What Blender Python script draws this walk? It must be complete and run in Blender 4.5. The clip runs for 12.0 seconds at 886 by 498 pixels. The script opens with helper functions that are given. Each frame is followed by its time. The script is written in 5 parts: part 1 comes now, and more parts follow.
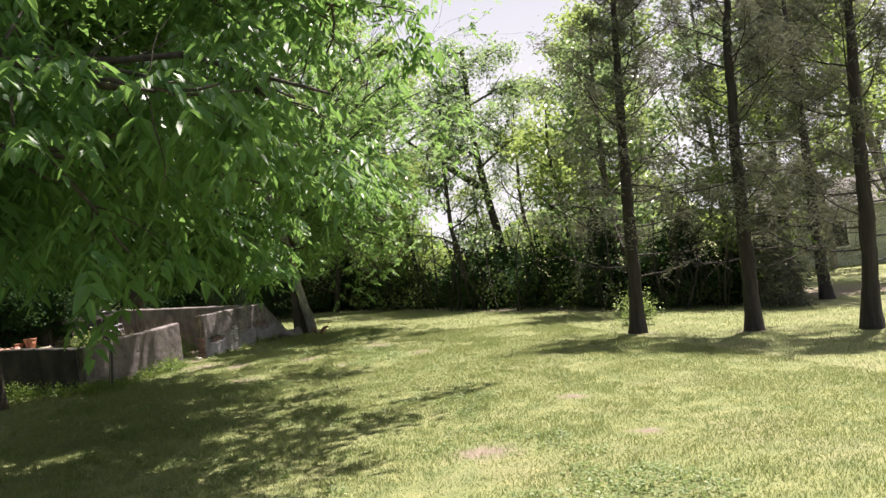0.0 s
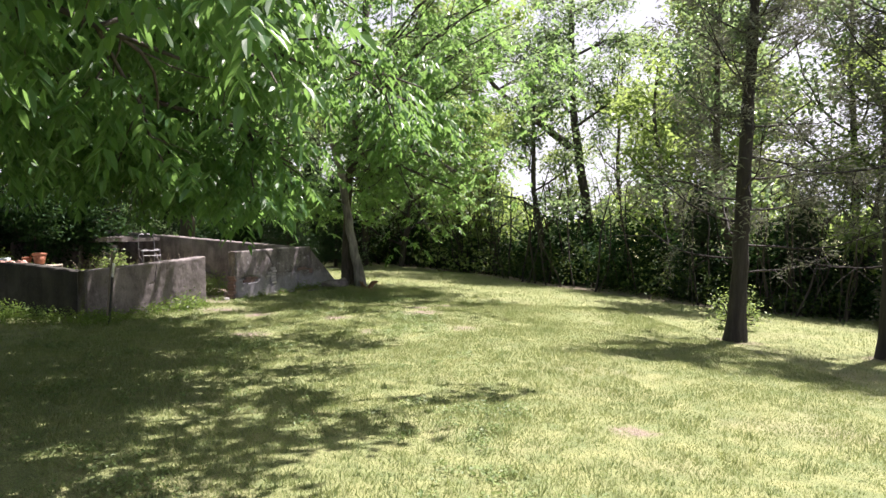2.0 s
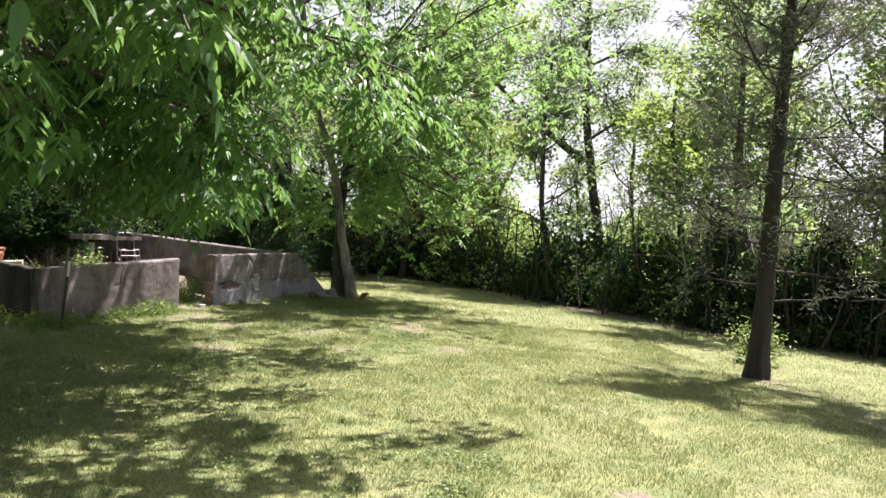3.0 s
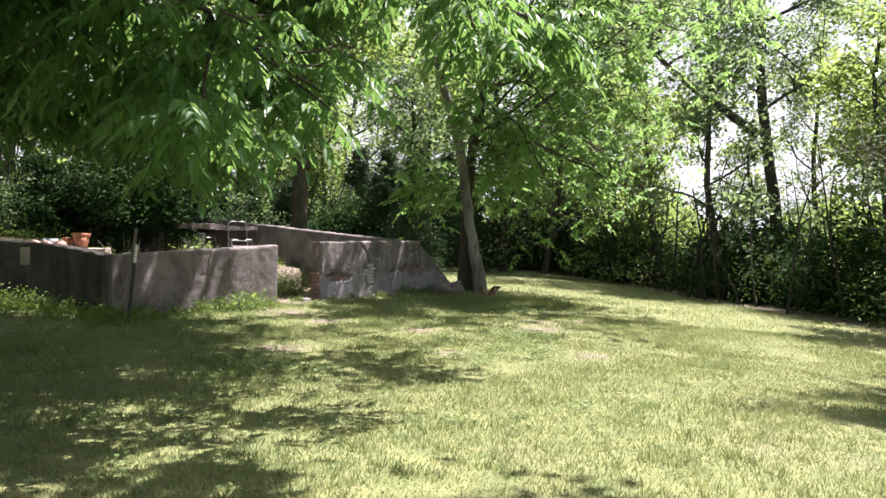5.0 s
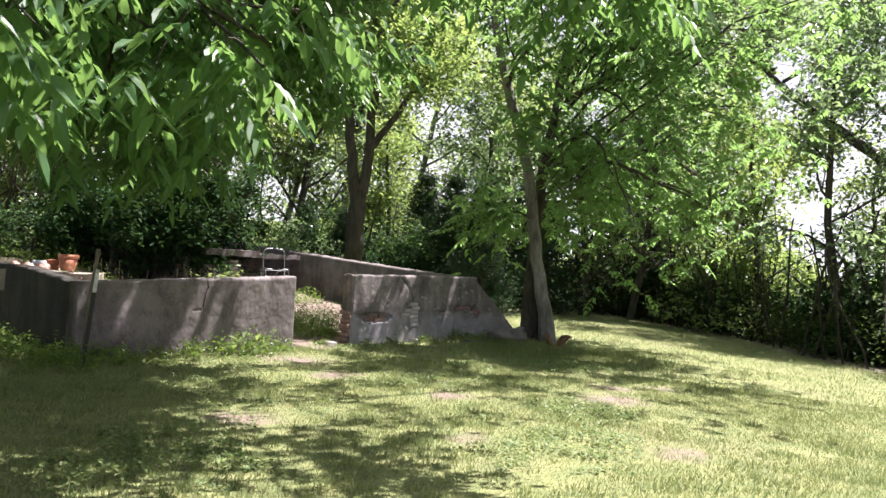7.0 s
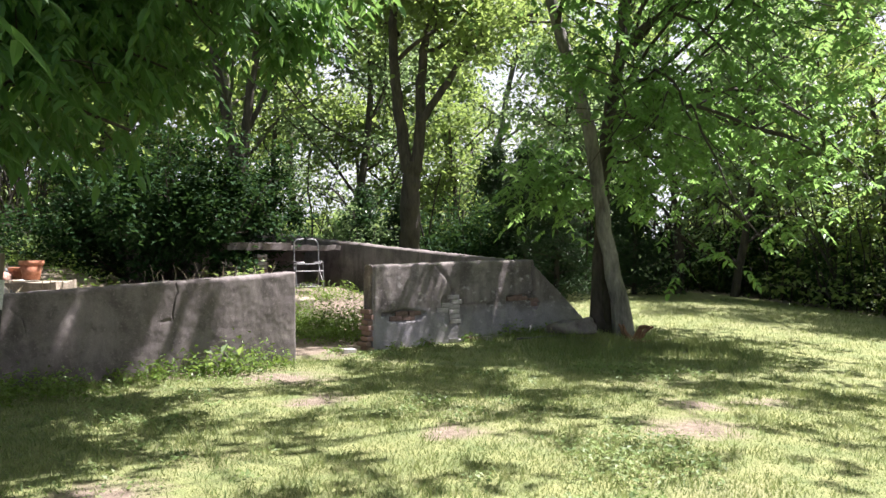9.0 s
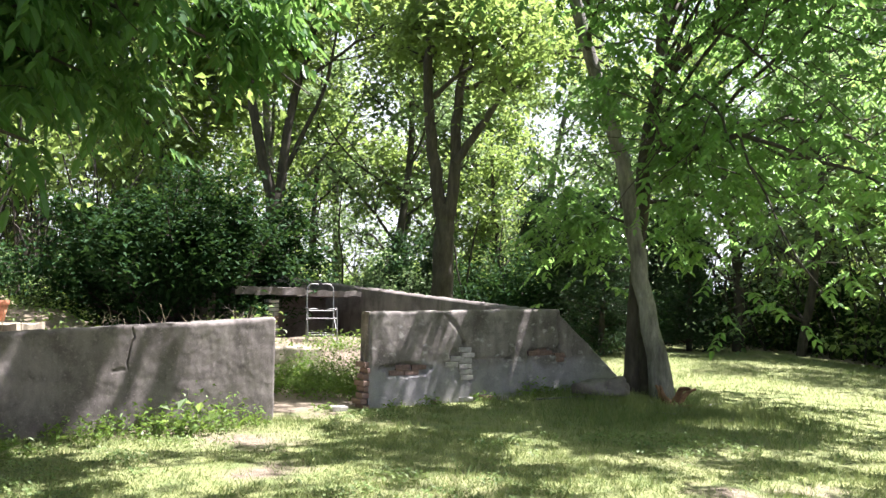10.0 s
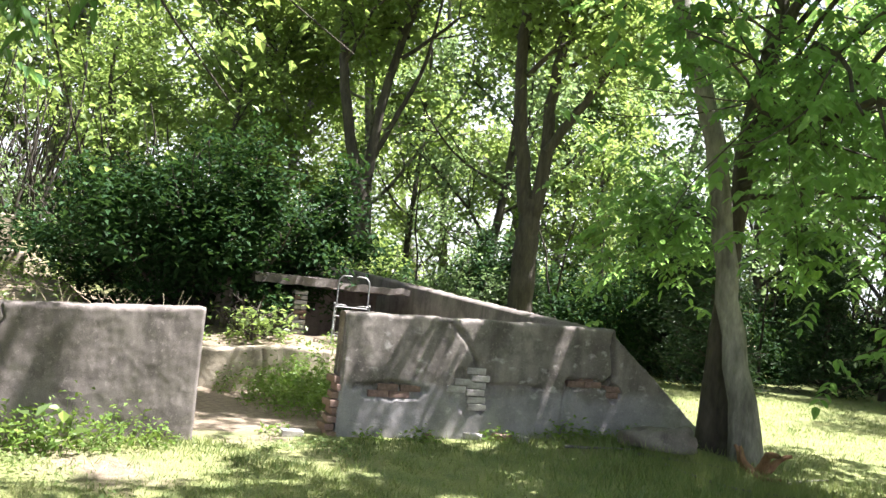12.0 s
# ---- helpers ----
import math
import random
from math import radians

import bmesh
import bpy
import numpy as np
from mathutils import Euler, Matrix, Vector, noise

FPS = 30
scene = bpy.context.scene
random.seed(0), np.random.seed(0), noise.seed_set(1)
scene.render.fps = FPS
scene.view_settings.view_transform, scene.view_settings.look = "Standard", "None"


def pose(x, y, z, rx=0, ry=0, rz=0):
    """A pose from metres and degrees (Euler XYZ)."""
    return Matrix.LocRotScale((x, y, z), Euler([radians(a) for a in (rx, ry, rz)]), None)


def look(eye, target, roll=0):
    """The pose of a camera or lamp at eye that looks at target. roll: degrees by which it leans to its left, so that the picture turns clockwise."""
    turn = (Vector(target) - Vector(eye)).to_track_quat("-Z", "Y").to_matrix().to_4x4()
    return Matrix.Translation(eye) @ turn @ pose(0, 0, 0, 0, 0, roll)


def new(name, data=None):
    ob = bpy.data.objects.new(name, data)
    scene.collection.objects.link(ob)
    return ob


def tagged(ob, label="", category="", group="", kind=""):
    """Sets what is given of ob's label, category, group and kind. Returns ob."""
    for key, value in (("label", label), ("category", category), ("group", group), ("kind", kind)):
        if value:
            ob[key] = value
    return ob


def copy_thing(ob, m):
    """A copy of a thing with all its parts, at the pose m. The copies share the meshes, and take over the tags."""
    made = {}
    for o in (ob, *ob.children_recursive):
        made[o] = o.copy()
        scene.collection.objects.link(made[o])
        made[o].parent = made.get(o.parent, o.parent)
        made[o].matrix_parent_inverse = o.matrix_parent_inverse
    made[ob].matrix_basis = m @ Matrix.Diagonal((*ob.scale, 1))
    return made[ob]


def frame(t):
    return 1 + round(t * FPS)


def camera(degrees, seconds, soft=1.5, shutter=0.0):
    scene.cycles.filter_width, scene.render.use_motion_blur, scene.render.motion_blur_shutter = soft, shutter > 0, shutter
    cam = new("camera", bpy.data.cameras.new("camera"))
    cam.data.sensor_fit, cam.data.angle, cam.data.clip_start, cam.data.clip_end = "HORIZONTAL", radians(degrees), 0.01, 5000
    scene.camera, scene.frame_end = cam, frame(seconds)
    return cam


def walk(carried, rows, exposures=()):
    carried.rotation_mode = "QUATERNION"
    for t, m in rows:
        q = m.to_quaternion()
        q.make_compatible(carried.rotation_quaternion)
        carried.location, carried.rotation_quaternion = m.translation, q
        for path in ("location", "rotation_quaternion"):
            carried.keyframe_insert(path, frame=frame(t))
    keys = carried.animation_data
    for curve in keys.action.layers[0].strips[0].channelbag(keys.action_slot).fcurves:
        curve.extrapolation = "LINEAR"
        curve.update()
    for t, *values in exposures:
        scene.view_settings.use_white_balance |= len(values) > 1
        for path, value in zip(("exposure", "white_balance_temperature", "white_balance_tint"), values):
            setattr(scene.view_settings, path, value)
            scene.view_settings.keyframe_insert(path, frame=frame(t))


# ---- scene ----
cam = camera(56.6, 12.0)
PATH = [
    (0, (-1.816, -7.454, 1.99), (-1.352, -5.508, 2.002), -7.1),
    (0.5, (-1.58, -6.76, 1.916), (-1.193, -4.799, 1.852), -5.5),
    (1, (-1.242, -6.132, 1.882), (-0.842, -4.173, 1.818), -2.7),
    (1.5, (-0.901, -5.378, 1.851), (-0.672, -3.392, 1.785), 0.1),
    (2, (-0.581, -4.587, 1.875), (-0.341, -2.603, 1.807), -0.1),
    (2.5, (-0.272, -3.904, 1.857), (-0.05, -1.917, 1.827), 0.3),
    (3, (-0.085, -3.13, 1.796), (0.13, -1.142, 1.762), 2.3),
    (3.5, (0.163, -2.595, 1.748), (0.279, -0.599, 1.701), 1.7),
    (3.7, (0.247, -2.244, 1.742), (0.248, -0.244, 1.689), 1.9),
    (5.3, (0.499, 0.323, 1.388), (0.322, 2.315, 1.353), 2.1),
    (5.5, (0.527, 0.659, 1.385), (0.344, 2.651, 1.398), 3.1),
    (6, (0.678, 1.308, 1.411), (0.466, 3.296, 1.481), 3.1),
    (6.5, (0.73, 1.952, 1.405), (0.389, 3.922, 1.443), 1.9),
    (6.7, (0.749, 2.264, 1.403), (0.393, 4.232, 1.445), 2.9),
    (8.3, (0.957, 4.487, 1.464), (0.513, 6.437, 1.461), 2.8),
    (8.5, (1.021, 4.736, 1.426), (0.549, 6.68, 1.422), 2.6),
    (9, (1.108, 5.437, 1.44), (0.494, 7.341, 1.427), 0.1),
    (9.5, (1.204, 6.209, 1.451), (0.569, 8.105, 1.47), 0.1),
    (10, (1.362, 6.881, 1.368), (0.601, 8.727, 1.479), 1.0),
    (10.5, (1.494, 7.674, 1.325), (0.722, 9.515, 1.455), 2.3),
    (11, (1.635, 8.348, 1.306), (0.774, 10.149, 1.431), 2.6),
    (11.5, (1.69, 9.02, 1.32), (0.648, 10.724, 1.429), 3.0),
    (12, (1.595, 9.676, 1.395), (0.522, 11.36, 1.503), 5.6),
]
walk(cam, [(t, look(eye, target, roll)) for t, eye, target, roll in PATH], [(0.0, 1.35, 6700, 20), (0.5, 1.58, 6550, 21), (2.5, 1.58, 6350, 24), (6.5, 1.76, 6250, 24), (8.5, 1.7, 6200, 22), (9.5, 1.85, 6200, 18), (10.5, 2.3, 6100, 15), (12.0, 2.36, 6300, 14)])

# ---- light ----
SUN_H = Vector((0.80, 0.60, 0.0)).normalized()
SUN_EL = radians(67)
SUN_DIR = Vector((SUN_H.x * math.cos(SUN_EL), SUN_H.y * math.cos(SUN_EL), math.sin(SUN_EL)))
world = bpy.data.worlds.new("world")
scene.world = world
world.use_nodes = True
wn = world.node_tree
sky = wn.nodes.new("ShaderNodeTexSky")
sky.sky_type, sky.sun_disc = "NISHITA", False
sky.sun_elevation, sky.sun_rotation = SUN_EL, math.atan2(SUN_H.x, SUN_H.y)
sky.air_density, sky.dust_density = 1.0, 4.0
wn.links.new(sky.outputs[0], wn.nodes["Background"].inputs[0])
wn.nodes["Background"].inputs[1].default_value = 0.05
sun = new("sun", bpy.data.lights.new("sun", "SUN"))
sun.data.energy, sun.data.angle, sun.data.color = 5.0, radians(0.55), (1.0, 0.95, 0.87)
sun.matrix_world = look(SUN_DIR * 40, (0, 0, 0))

# ---- glowing ring added to whiten the low sky ----
hm = bpy.data.materials.new("horizon_glow")
hm.use_nodes = True
hn = hm.node_tree
hn.nodes.clear()
ho, he, ht, hx_ = (hn.nodes.new(k) for k in ("ShaderNodeOutputMaterial", "ShaderNodeEmission", "ShaderNodeBsdfTransparent", "ShaderNodeMixShader"))
hc, hs, hr_ = (hn.nodes.new(k) for k in ("ShaderNodeTexCoord", "ShaderNodeSeparateXYZ", "ShaderNodeMapRange"))
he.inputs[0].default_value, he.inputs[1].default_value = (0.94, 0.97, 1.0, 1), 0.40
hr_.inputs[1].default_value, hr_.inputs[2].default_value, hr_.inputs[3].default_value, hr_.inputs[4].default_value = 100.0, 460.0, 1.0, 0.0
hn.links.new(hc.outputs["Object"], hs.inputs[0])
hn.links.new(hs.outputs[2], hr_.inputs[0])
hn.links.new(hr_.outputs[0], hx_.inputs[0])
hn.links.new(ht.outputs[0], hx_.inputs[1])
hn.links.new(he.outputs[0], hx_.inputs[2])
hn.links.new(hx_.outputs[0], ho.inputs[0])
bm = bmesh.new()
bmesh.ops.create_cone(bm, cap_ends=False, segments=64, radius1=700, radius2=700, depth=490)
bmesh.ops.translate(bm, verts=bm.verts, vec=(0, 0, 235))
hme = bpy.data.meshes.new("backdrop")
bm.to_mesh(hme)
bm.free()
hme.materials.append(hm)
tagged(new("backdrop", hme), "glowing ring added to whiten the sky low round the horizon", "sky", kind="structure")

# ---- building tools ----
rng = np.random.default_rng(7)


def mesh_of(name, verts, faces, smooth=False):
    """A mesh from an array of points and a list of arrays of faces."""
    me = bpy.data.meshes.new(name)
    verts = np.asarray(verts, dtype=np.float32)
    faces = [np.asarray(f, dtype=np.int32) for f in faces if len(f)]
    loops = np.concatenate([f.ravel() for f in faces])
    sizes = np.concatenate([np.full(len(f), f.shape[1], dtype=np.int32) for f in faces])
    me.vertices.add(len(verts))
    me.vertices.foreach_set("co", verts.ravel())
    me.loops.add(len(loops))
    me.loops.foreach_set("vertex_index", loops)
    me.polygons.add(len(sizes))
    me.polygons.foreach_set("loop_start", np.concatenate([[0], np.cumsum(sizes)[:-1]]).astype(np.int32))
    me.polygons.foreach_set("use_smooth", np.full(len(sizes), smooth))
    me.update(calc_edges=True)
    me.validate()
    return me


def mesh_bm(name, bm, smooth=False):
    me = bpy.data.meshes.new(name)
    for f in bm.faces:
        f.smooth = smooth
    bm.to_mesh(me)
    bm.free()
    return me


def part(name, me, material, parent=None, label=""):
    """One mesh object, under a thing or a part where one is given."""
    if isinstance(me, bmesh.types.BMesh):
        me = mesh_bm(name, me)
    if not me.materials:
        me.materials.append(material)
    ob = new(name, me)
    if parent is not None:
        ob.parent = parent
    return tagged(ob, label)


def thing(name, at, label, category, group="", kind="", turn=0.0):
    """An empty at a thing's base, that carries its parts."""
    ob = new(name)
    ob.matrix_basis = pose(at[0], at[1], at[2], 0, 0, turn)
    return tagged(ob, label, category, group, kind)


def tubes(runs, seg=7):
    """Points and faces of tapered round tubes; a run is (points, radii)."""
    vs, qs, n = [], [], 0
    ang = np.arange(seg) * 2 * np.pi / seg
    for pts, rad in runs:
        pts, rad = np.asarray(pts, float), np.asarray(rad, float)
        tan = np.gradient(pts, axis=0)
        tan /= np.linalg.norm(tan, axis=1, keepdims=True) + 1e-9
        ref = np.array([0.0, 0.0, 1.0]) if abs(tan[0][2]) < 0.9 else np.array([1.0, 0.0, 0.0])
        a = np.cross(tan, ref)
        a /= np.linalg.norm(a, axis=1, keepdims=True) + 1e-9
        b = np.cross(tan, a)
        if seg >= 10:
            along_ = np.arange(len(pts))[:, None]
            rim = 1 + 0.05 * np.sin(3 * ang + along_ * 0.25) + 0.035 * np.sin(7 * ang - along_ * 0.4) + 0.03 * np.sin(11 * ang + along_ * 0.9)
            rad = rad[:, None] * rim
        else:
            rad = np.repeat(rad[:, None], seg, 1)
        ring = pts[:, None, :] + rad[:, :, None] * (np.cos(ang)[None, :, None] * a[:, None, :] + np.sin(ang)[None, :, None] * b[:, None, :])
        vs.append(ring.reshape(-1, 3))
        m = len(pts)
        i = np.arange(m - 1)[:, None] * seg
        j = np.arange(seg)[None, :]
        k = (j + 1) % seg
        qs.append((n + np.stack([i + j, i + k, i + seg + k, i + seg + j], -1)).reshape(-1, 4))
        n += m * seg
    return np.concatenate(vs), np.concatenate(qs)


def tube_mesh(name, runs, seg=7):
    v, q = tubes(runs, seg)
    return mesh_of(name, v, [q], True)


def unit(a):
    return a / (np.linalg.norm(a, axis=-1, keepdims=True) + 1e-9)


def leaf_arrays(at, size, r, droop=0.35, width=0.5, flat=0.6):
    """Leaves as two-sided folded blades at the given points."""
    n = len(at)
    ang = r.uniform(0, 2 * np.pi, n)
    way = unit(np.stack([np.cos(ang), np.sin(ang), r.normal(-droop, 0.45, n)], -1))
    up = unit(np.stack([r.normal(0, 1 - flat, n), r.normal(0, 1 - flat, n), np.ones(n)], -1))
    side = unit(np.cross(way, up))
    up = np.cross(side, way)
    ln = (size * r.uniform(0.6, 1.35, n))[:, None]
    w = ln * width * 0.5
    p0 = at
    p1 = at + way * ln * 0.42 + side * w + up * ln * 0.10
    p2 = at + way * ln - up * ln * 0.12
    p3 = at + way * ln * 0.42 - side * w + up * ln * 0.10
    v = np.stack([p0, p1, p2, p3], 1).reshape(-1, 3)
    i = np.arange(n)[:, None] * 4
    return v, np.concatenate([i + np.array([[0, 1, 2]]), i + np.array([[0, 2, 3]])])


def leaf_mesh(name, at, size, r, **kw):
    v, f = leaf_arrays(np.asarray(at, float), size, r, **kw)
    return mesh_of(name, v, [f])


def compound_mesh(name, at, out, r, leaflets=9, length=0.34, blade=0.115, hang=1.0, wide=1.15):
    """Feather-shaped drooping leaves: pairs of long leaflets along a stalk, at the points, leaning along out."""
    vs, qs, n = [], [], 0
    shape = np.array([[0, 0], [0.25, 0.15], [0.60, 0.135], [1, 0], [0.60, -0.135], [0.25, -0.15]])
    for p, o in zip(at, out):
        o = unit(np.asarray(o) + r.normal(0, 0.35, 3))
        o[2] = min(o[2], 0.15) - 0.25 * hang
        o = unit(o)
        s = unit(np.cross(o, [0, 0, 1.0]))
        scale = r.uniform(0.7, 1.25)
        ln = length * scale
        for k in range(leaflets):
            if k == leaflets - 1:
                q, way = p + o * ln + np.array([0, 0, -0.35 * ln]), o + np.array([0, 0, -0.5 * hang])
            else:
                f = 0.3 + 0.7 * (k // 2) / (leaflets // 2)
                q = p + o * ln * f + np.array([0, 0, -0.35 * ln * f * f])
                way = o * 0.45 + s * (1 if k % 2 else -1) + np.array([0, 0, (-0.55 - 0.3 * r.random()) * hang])
            way = unit(way + r.normal(0, 0.16, 3))
            sd = unit(np.cross(way, unit(np.array([r.normal(0, 0.3), r.normal(0, 0.3), 1.0]))))
            up = np.cross(sd, way)
            b = blade * scale * r.uniform(0.75, 1.2)
            v = q + way * shape[:, :1] * b + sd * shape[:, 1:] * b * wide
            v = v + up * (np.abs(shape[:, 1:]) * 0.45 * b) - np.array([0, 0, 1.0]) * (shape[:, :1] ** 2) * 0.22 * b
            vs.append(v)
            qs.append([[n, n + 1, n + 2, n + 3], [n, n + 3, n + 4, n + 5]])
            n += 6
    return mesh_of(name, np.concatenate(vs), [np.concatenate(qs)])


def wiggle(start, way, length, radius, r, steps=6, bend=0.16, lift=0.05, end=0.45):
    """A crooked tapering branch: its points and radii."""
    p, w, pts = np.array(start, float), unit(np.array(way, float)), []
    for i in range(steps + 1):
        pts.append(p.copy())
        w = unit(w + r.normal(0, bend, 3) + np.array([0, 0, lift]))
        p = p + w * length / steps
    return np.array(pts), np.linspace(radius, radius * end, steps + 1)


def grow(run, depth, r, twigs, kids=(3, 5), reach=0.62, spread=0.85, lift=0.05, low=0.3):
    """Side branches of a run, down to twigs; returns all runs of the limb."""
    pts, rad = run
    out = [run]
    if depth == 0:
        twigs.append(pts)
        return out
    length = np.linalg.norm(pts[-1] - pts[0])
    for k in range(r.integers(kids[0], kids[1] + 1)):
        f = low + (1 - low) * (k + r.random() * 0.8) / kids[1]
        i = min(len(pts) - 2, int(f * (len(pts) - 1)))
        base = unit(pts[i + 1] - pts[i])
        side = unit(np.cross(base, unit(r.normal(0, 1, 3))))
        way = base * (1 - spread * 0.4) + side * spread
        child = wiggle(pts[i], way, length * reach * r.uniform(0.7, 1.15), rad[i] * 0.55, r, steps=5, lift=lift)
        out += grow(child, depth - 1, r, twigs, kids, reach, spread, lift, 0.25)
    twigs.append(pts[len(pts) // 2:])
    return out


def spray(twigs, count, blur, r, clump=1):
    """Leaf places scattered along twigs."""
    w = np.array([len(t) for t in twigs], float)
    sites = max(4, count // clump)
    pick = r.choice(len(twigs), sites, p=w / w.sum())
    at = np.empty((sites, 3))
    for i, k in enumerate(pick):
        t = twigs[k]
        j = r.random() * (len(t) - 1)
        a = int(j)
        b = min(a + 1, len(t) - 1)
        at[i] = t[a] + (t[b] - t[a]) * (j - a)
    at = at[r.integers(0, sites, count)] if clump > 1 else at
    return at + r.normal(0, blur, (len(at), 3)) * ((1, 1, 0.65) if clump > 1 else (1, 1, 1))


# ---- materials ----
def material(name):
    m = bpy.data.materials.new(name)
    m.use_nodes = True
    nt = m.node_tree
    return m, nt, nt.nodes["Principled BSDF"], nt.nodes["Material Output"]


def node(nt, kind, **values):
    n = nt.nodes.new(kind)
    for key, value in values.items():
        n.inputs[key].default_value = value
    return n


def ramp(nt, source, stops):
    n = nt.nodes.new("ShaderNodeValToRGB")
    e = n.color_ramp.elements
    while len(e) < len(stops):
        e.new(0.5)
    for el, (p, c) in zip(e, stops):
        el.position, el.color = p, (*c, 1)
    nt.links.new(source, n.inputs[0])
    return n.outputs[0]


def mixed(nt, fac, a, b):
    n = nt.nodes.new("ShaderNodeMix")
    n.data_type = "RGBA"
    if isinstance(fac, (int, float)):
        n.inputs[0].default_value = fac
    else:
        nt.links.new(fac, n.inputs[0])
    for sock, v in ((n.inputs[6], a), (n.inputs[7], b)):
        if isinstance(v, tuple):
            sock.default_value = (*v, 1)
        else:
            nt.links.new(v, sock)
    return n.outputs[2]


def noise_of(nt, scale, detail=5.0, stretch=None, where="Object", rough=0.55):
    co = nt.nodes.new("ShaderNodeTexCoord").outputs[where]
    if stretch:
        mp = nt.nodes.new("ShaderNodeMapping")
        mp.inputs["Scale"].default_value = stretch
        nt.links.new(co, mp.inputs[0])
        co = mp.outputs[0]
    n = node(nt, "ShaderNodeTexNoise", Scale=scale, Detail=detail, Roughness=rough)
    nt.links.new(co, n.inputs["Vector"])
    return n.outputs[0]


def bumped(nt, bsdf, height, strength, distance):
    b = node(nt, "ShaderNodeBump", Strength=strength, Distance=distance)
    nt.links.new(height, b.inputs["Height"])
    nt.links.new(b.outputs[0], bsdf.inputs["Normal"])


def plain(name, low, high, scale=12.0, rough=0.8, bump=0.3, metal=0.0, stretch=None, fine=90.0, dist=0.01):
    """A surface with colour that varies at two scales, and fine relief."""
    m, nt, bsdf, _ = material(name)
    big = noise_of(nt, scale, 6.0, stretch)
    small = noise_of(nt, fine, 4.0, stretch)
    c = ramp(nt, big, [(0.3, low), (0.7, high)])
    grain = ramp(nt, small, [(0.3, (0.72, 0.72, 0.72)), (0.7, (1.12, 1.12, 1.12))])
    n = nt.nodes.new("ShaderNodeMix")
    n.data_type, n.blend_type = "RGBA", "MULTIPLY"
    n.inputs[0].default_value = 1.0
    nt.links.new(c, n.inputs[6])
    nt.links.new(grain, n.inputs[7])
    nt.links.new(n.outputs[2], bsdf.inputs["Base Color"])
    bsdf.inputs["Roughness"].default_value, bsdf.inputs["Metallic"].default_value = rough, metal
    if bump:
        bumped(nt, bsdf, small, bump, dist)
    return m


def leafy(name, dark, light, glow, share=0.45, gloss=0.42, shine=0.35):
    """Thin leaves: colour varies from blade to blade, and light comes through them."""
    m, nt, bsdf, out = material(name)
    geo = nt.nodes.new("ShaderNodeNewGeometry")
    c = ramp(nt, geo.outputs["Random Per Island"], [(0.0, dark), (0.6, tuple((a + b) / 2 for a, b in zip(dark, light))), (1.0, light)])
    big = noise_of(nt, 0.9, 3.0)
    c = mixed(nt, ramp(nt, big, [(0.4, (0, 0, 0)), (0.65, (0.45, 0.45, 0.45))]), c, light)
    nt.links.new(c, bsdf.inputs["Base Color"])
    bsdf.inputs["Roughness"].default_value, bsdf.inputs["Specular IOR Level"].default_value = gloss, shine
    tr = nt.nodes.new("ShaderNodeBsdfTranslucent")
    tc = mixed(nt, 0.6, c, glow)
    nt.links.new(tc, tr.inputs["Color"])
    mx = nt.nodes.new("ShaderNodeMixShader")
    mx.inputs[0].default_value = share
    nt.links.new(bsdf.outputs[0], mx.inputs[1])
    nt.links.new(tr.outputs[0], mx.inputs[2])
    nt.links.new(mx.outputs[0], out.inputs["Surface"])
    return m


LEAF_NEAR = leafy("leaf_pecan", (0.022, 0.078, 0.028), (0.075, 0.17, 0.058), (0.34, 0.59, 0.13), 0.43)
LEAF_WALNUT = leafy("leaf_walnut", (0.045, 0.12, 0.04), (0.13, 0.25, 0.085), (0.37, 0.60, 0.15), 0.54)
LEAF_WOOD = leafy("leaf_wood", (0.042, 0.09, 0.04), (0.135, 0.205, 0.10), (0.40, 0.56, 0.22), 0.48, 0.3, 0.55)
LEAF_YOUNG = leafy("leaf_young", (0.068, 0.128, 0.038), (0.185, 0.265, 0.085), (0.46, 0.60, 0.15), 0.5)
# shade inside bush and thicket is put into this leaf colour
LEAF_SHADE = leafy("leaf_shade", (0.008, 0.025, 0.010), (0.030, 0.075, 0.028), (0.11, 0.22, 0.045), 0.2, 0.65, 0.10)
# brush leaves, darkened to stand for the shade low in the hedge
LEAF_BRUSH_SHADE = leafy("leaf_brush_shade", (0.014, 0.034, 0.012), (0.06, 0.10, 0.03), (0.24, 0.34, 0.07), 0.24, 0.55, 0.15)
LEAF_WEED = leafy("leaf_weed", (0.06, 0.12, 0.025), (0.16, 0.25, 0.06), (0.34, 0.48, 0.08), 0.4)
NEEDLE = leafy("cedar_needle", (0.07, 0.085, 0.06), (0.185, 0.195, 0.145), (0.23, 0.25, 0.15), 0.3, 0.7)
NEEDLE_GREEN = leafy("fir_needle", (0.02, 0.045, 0.022), (0.045, 0.085, 0.035), (0.06, 0.11, 0.03), 0.15, 0.6)
BARK = plain("bark", (0.036, 0.03, 0.025), (0.095, 0.08, 0.066), 9.0, 0.9, 0.8, stretch=(1, 1, 0.25), fine=38.0, dist=0.03)
BARK_DARK = plain("bark_dark", (0.025, 0.021, 0.017), (0.07, 0.06, 0.048), 9.0, 0.95, 0.6, stretch=(1, 1, 0.25), fine=38.0, dist=0.02)
BARK_PALE = plain("bark_pale", (0.085, 0.08, 0.074), (0.29, 0.275, 0.255), 7.0, 0.9, 0.8, stretch=(1, 1, 0.3), fine=34.0, dist=0.03)
BARK_CEDAR = plain("bark_cedar", (0.02, 0.017, 0.016), (0.058, 0.05, 0.046), 10.0, 0.92, 0.8, stretch=(1, 1, 0.12), fine=50.0, dist=0.03)

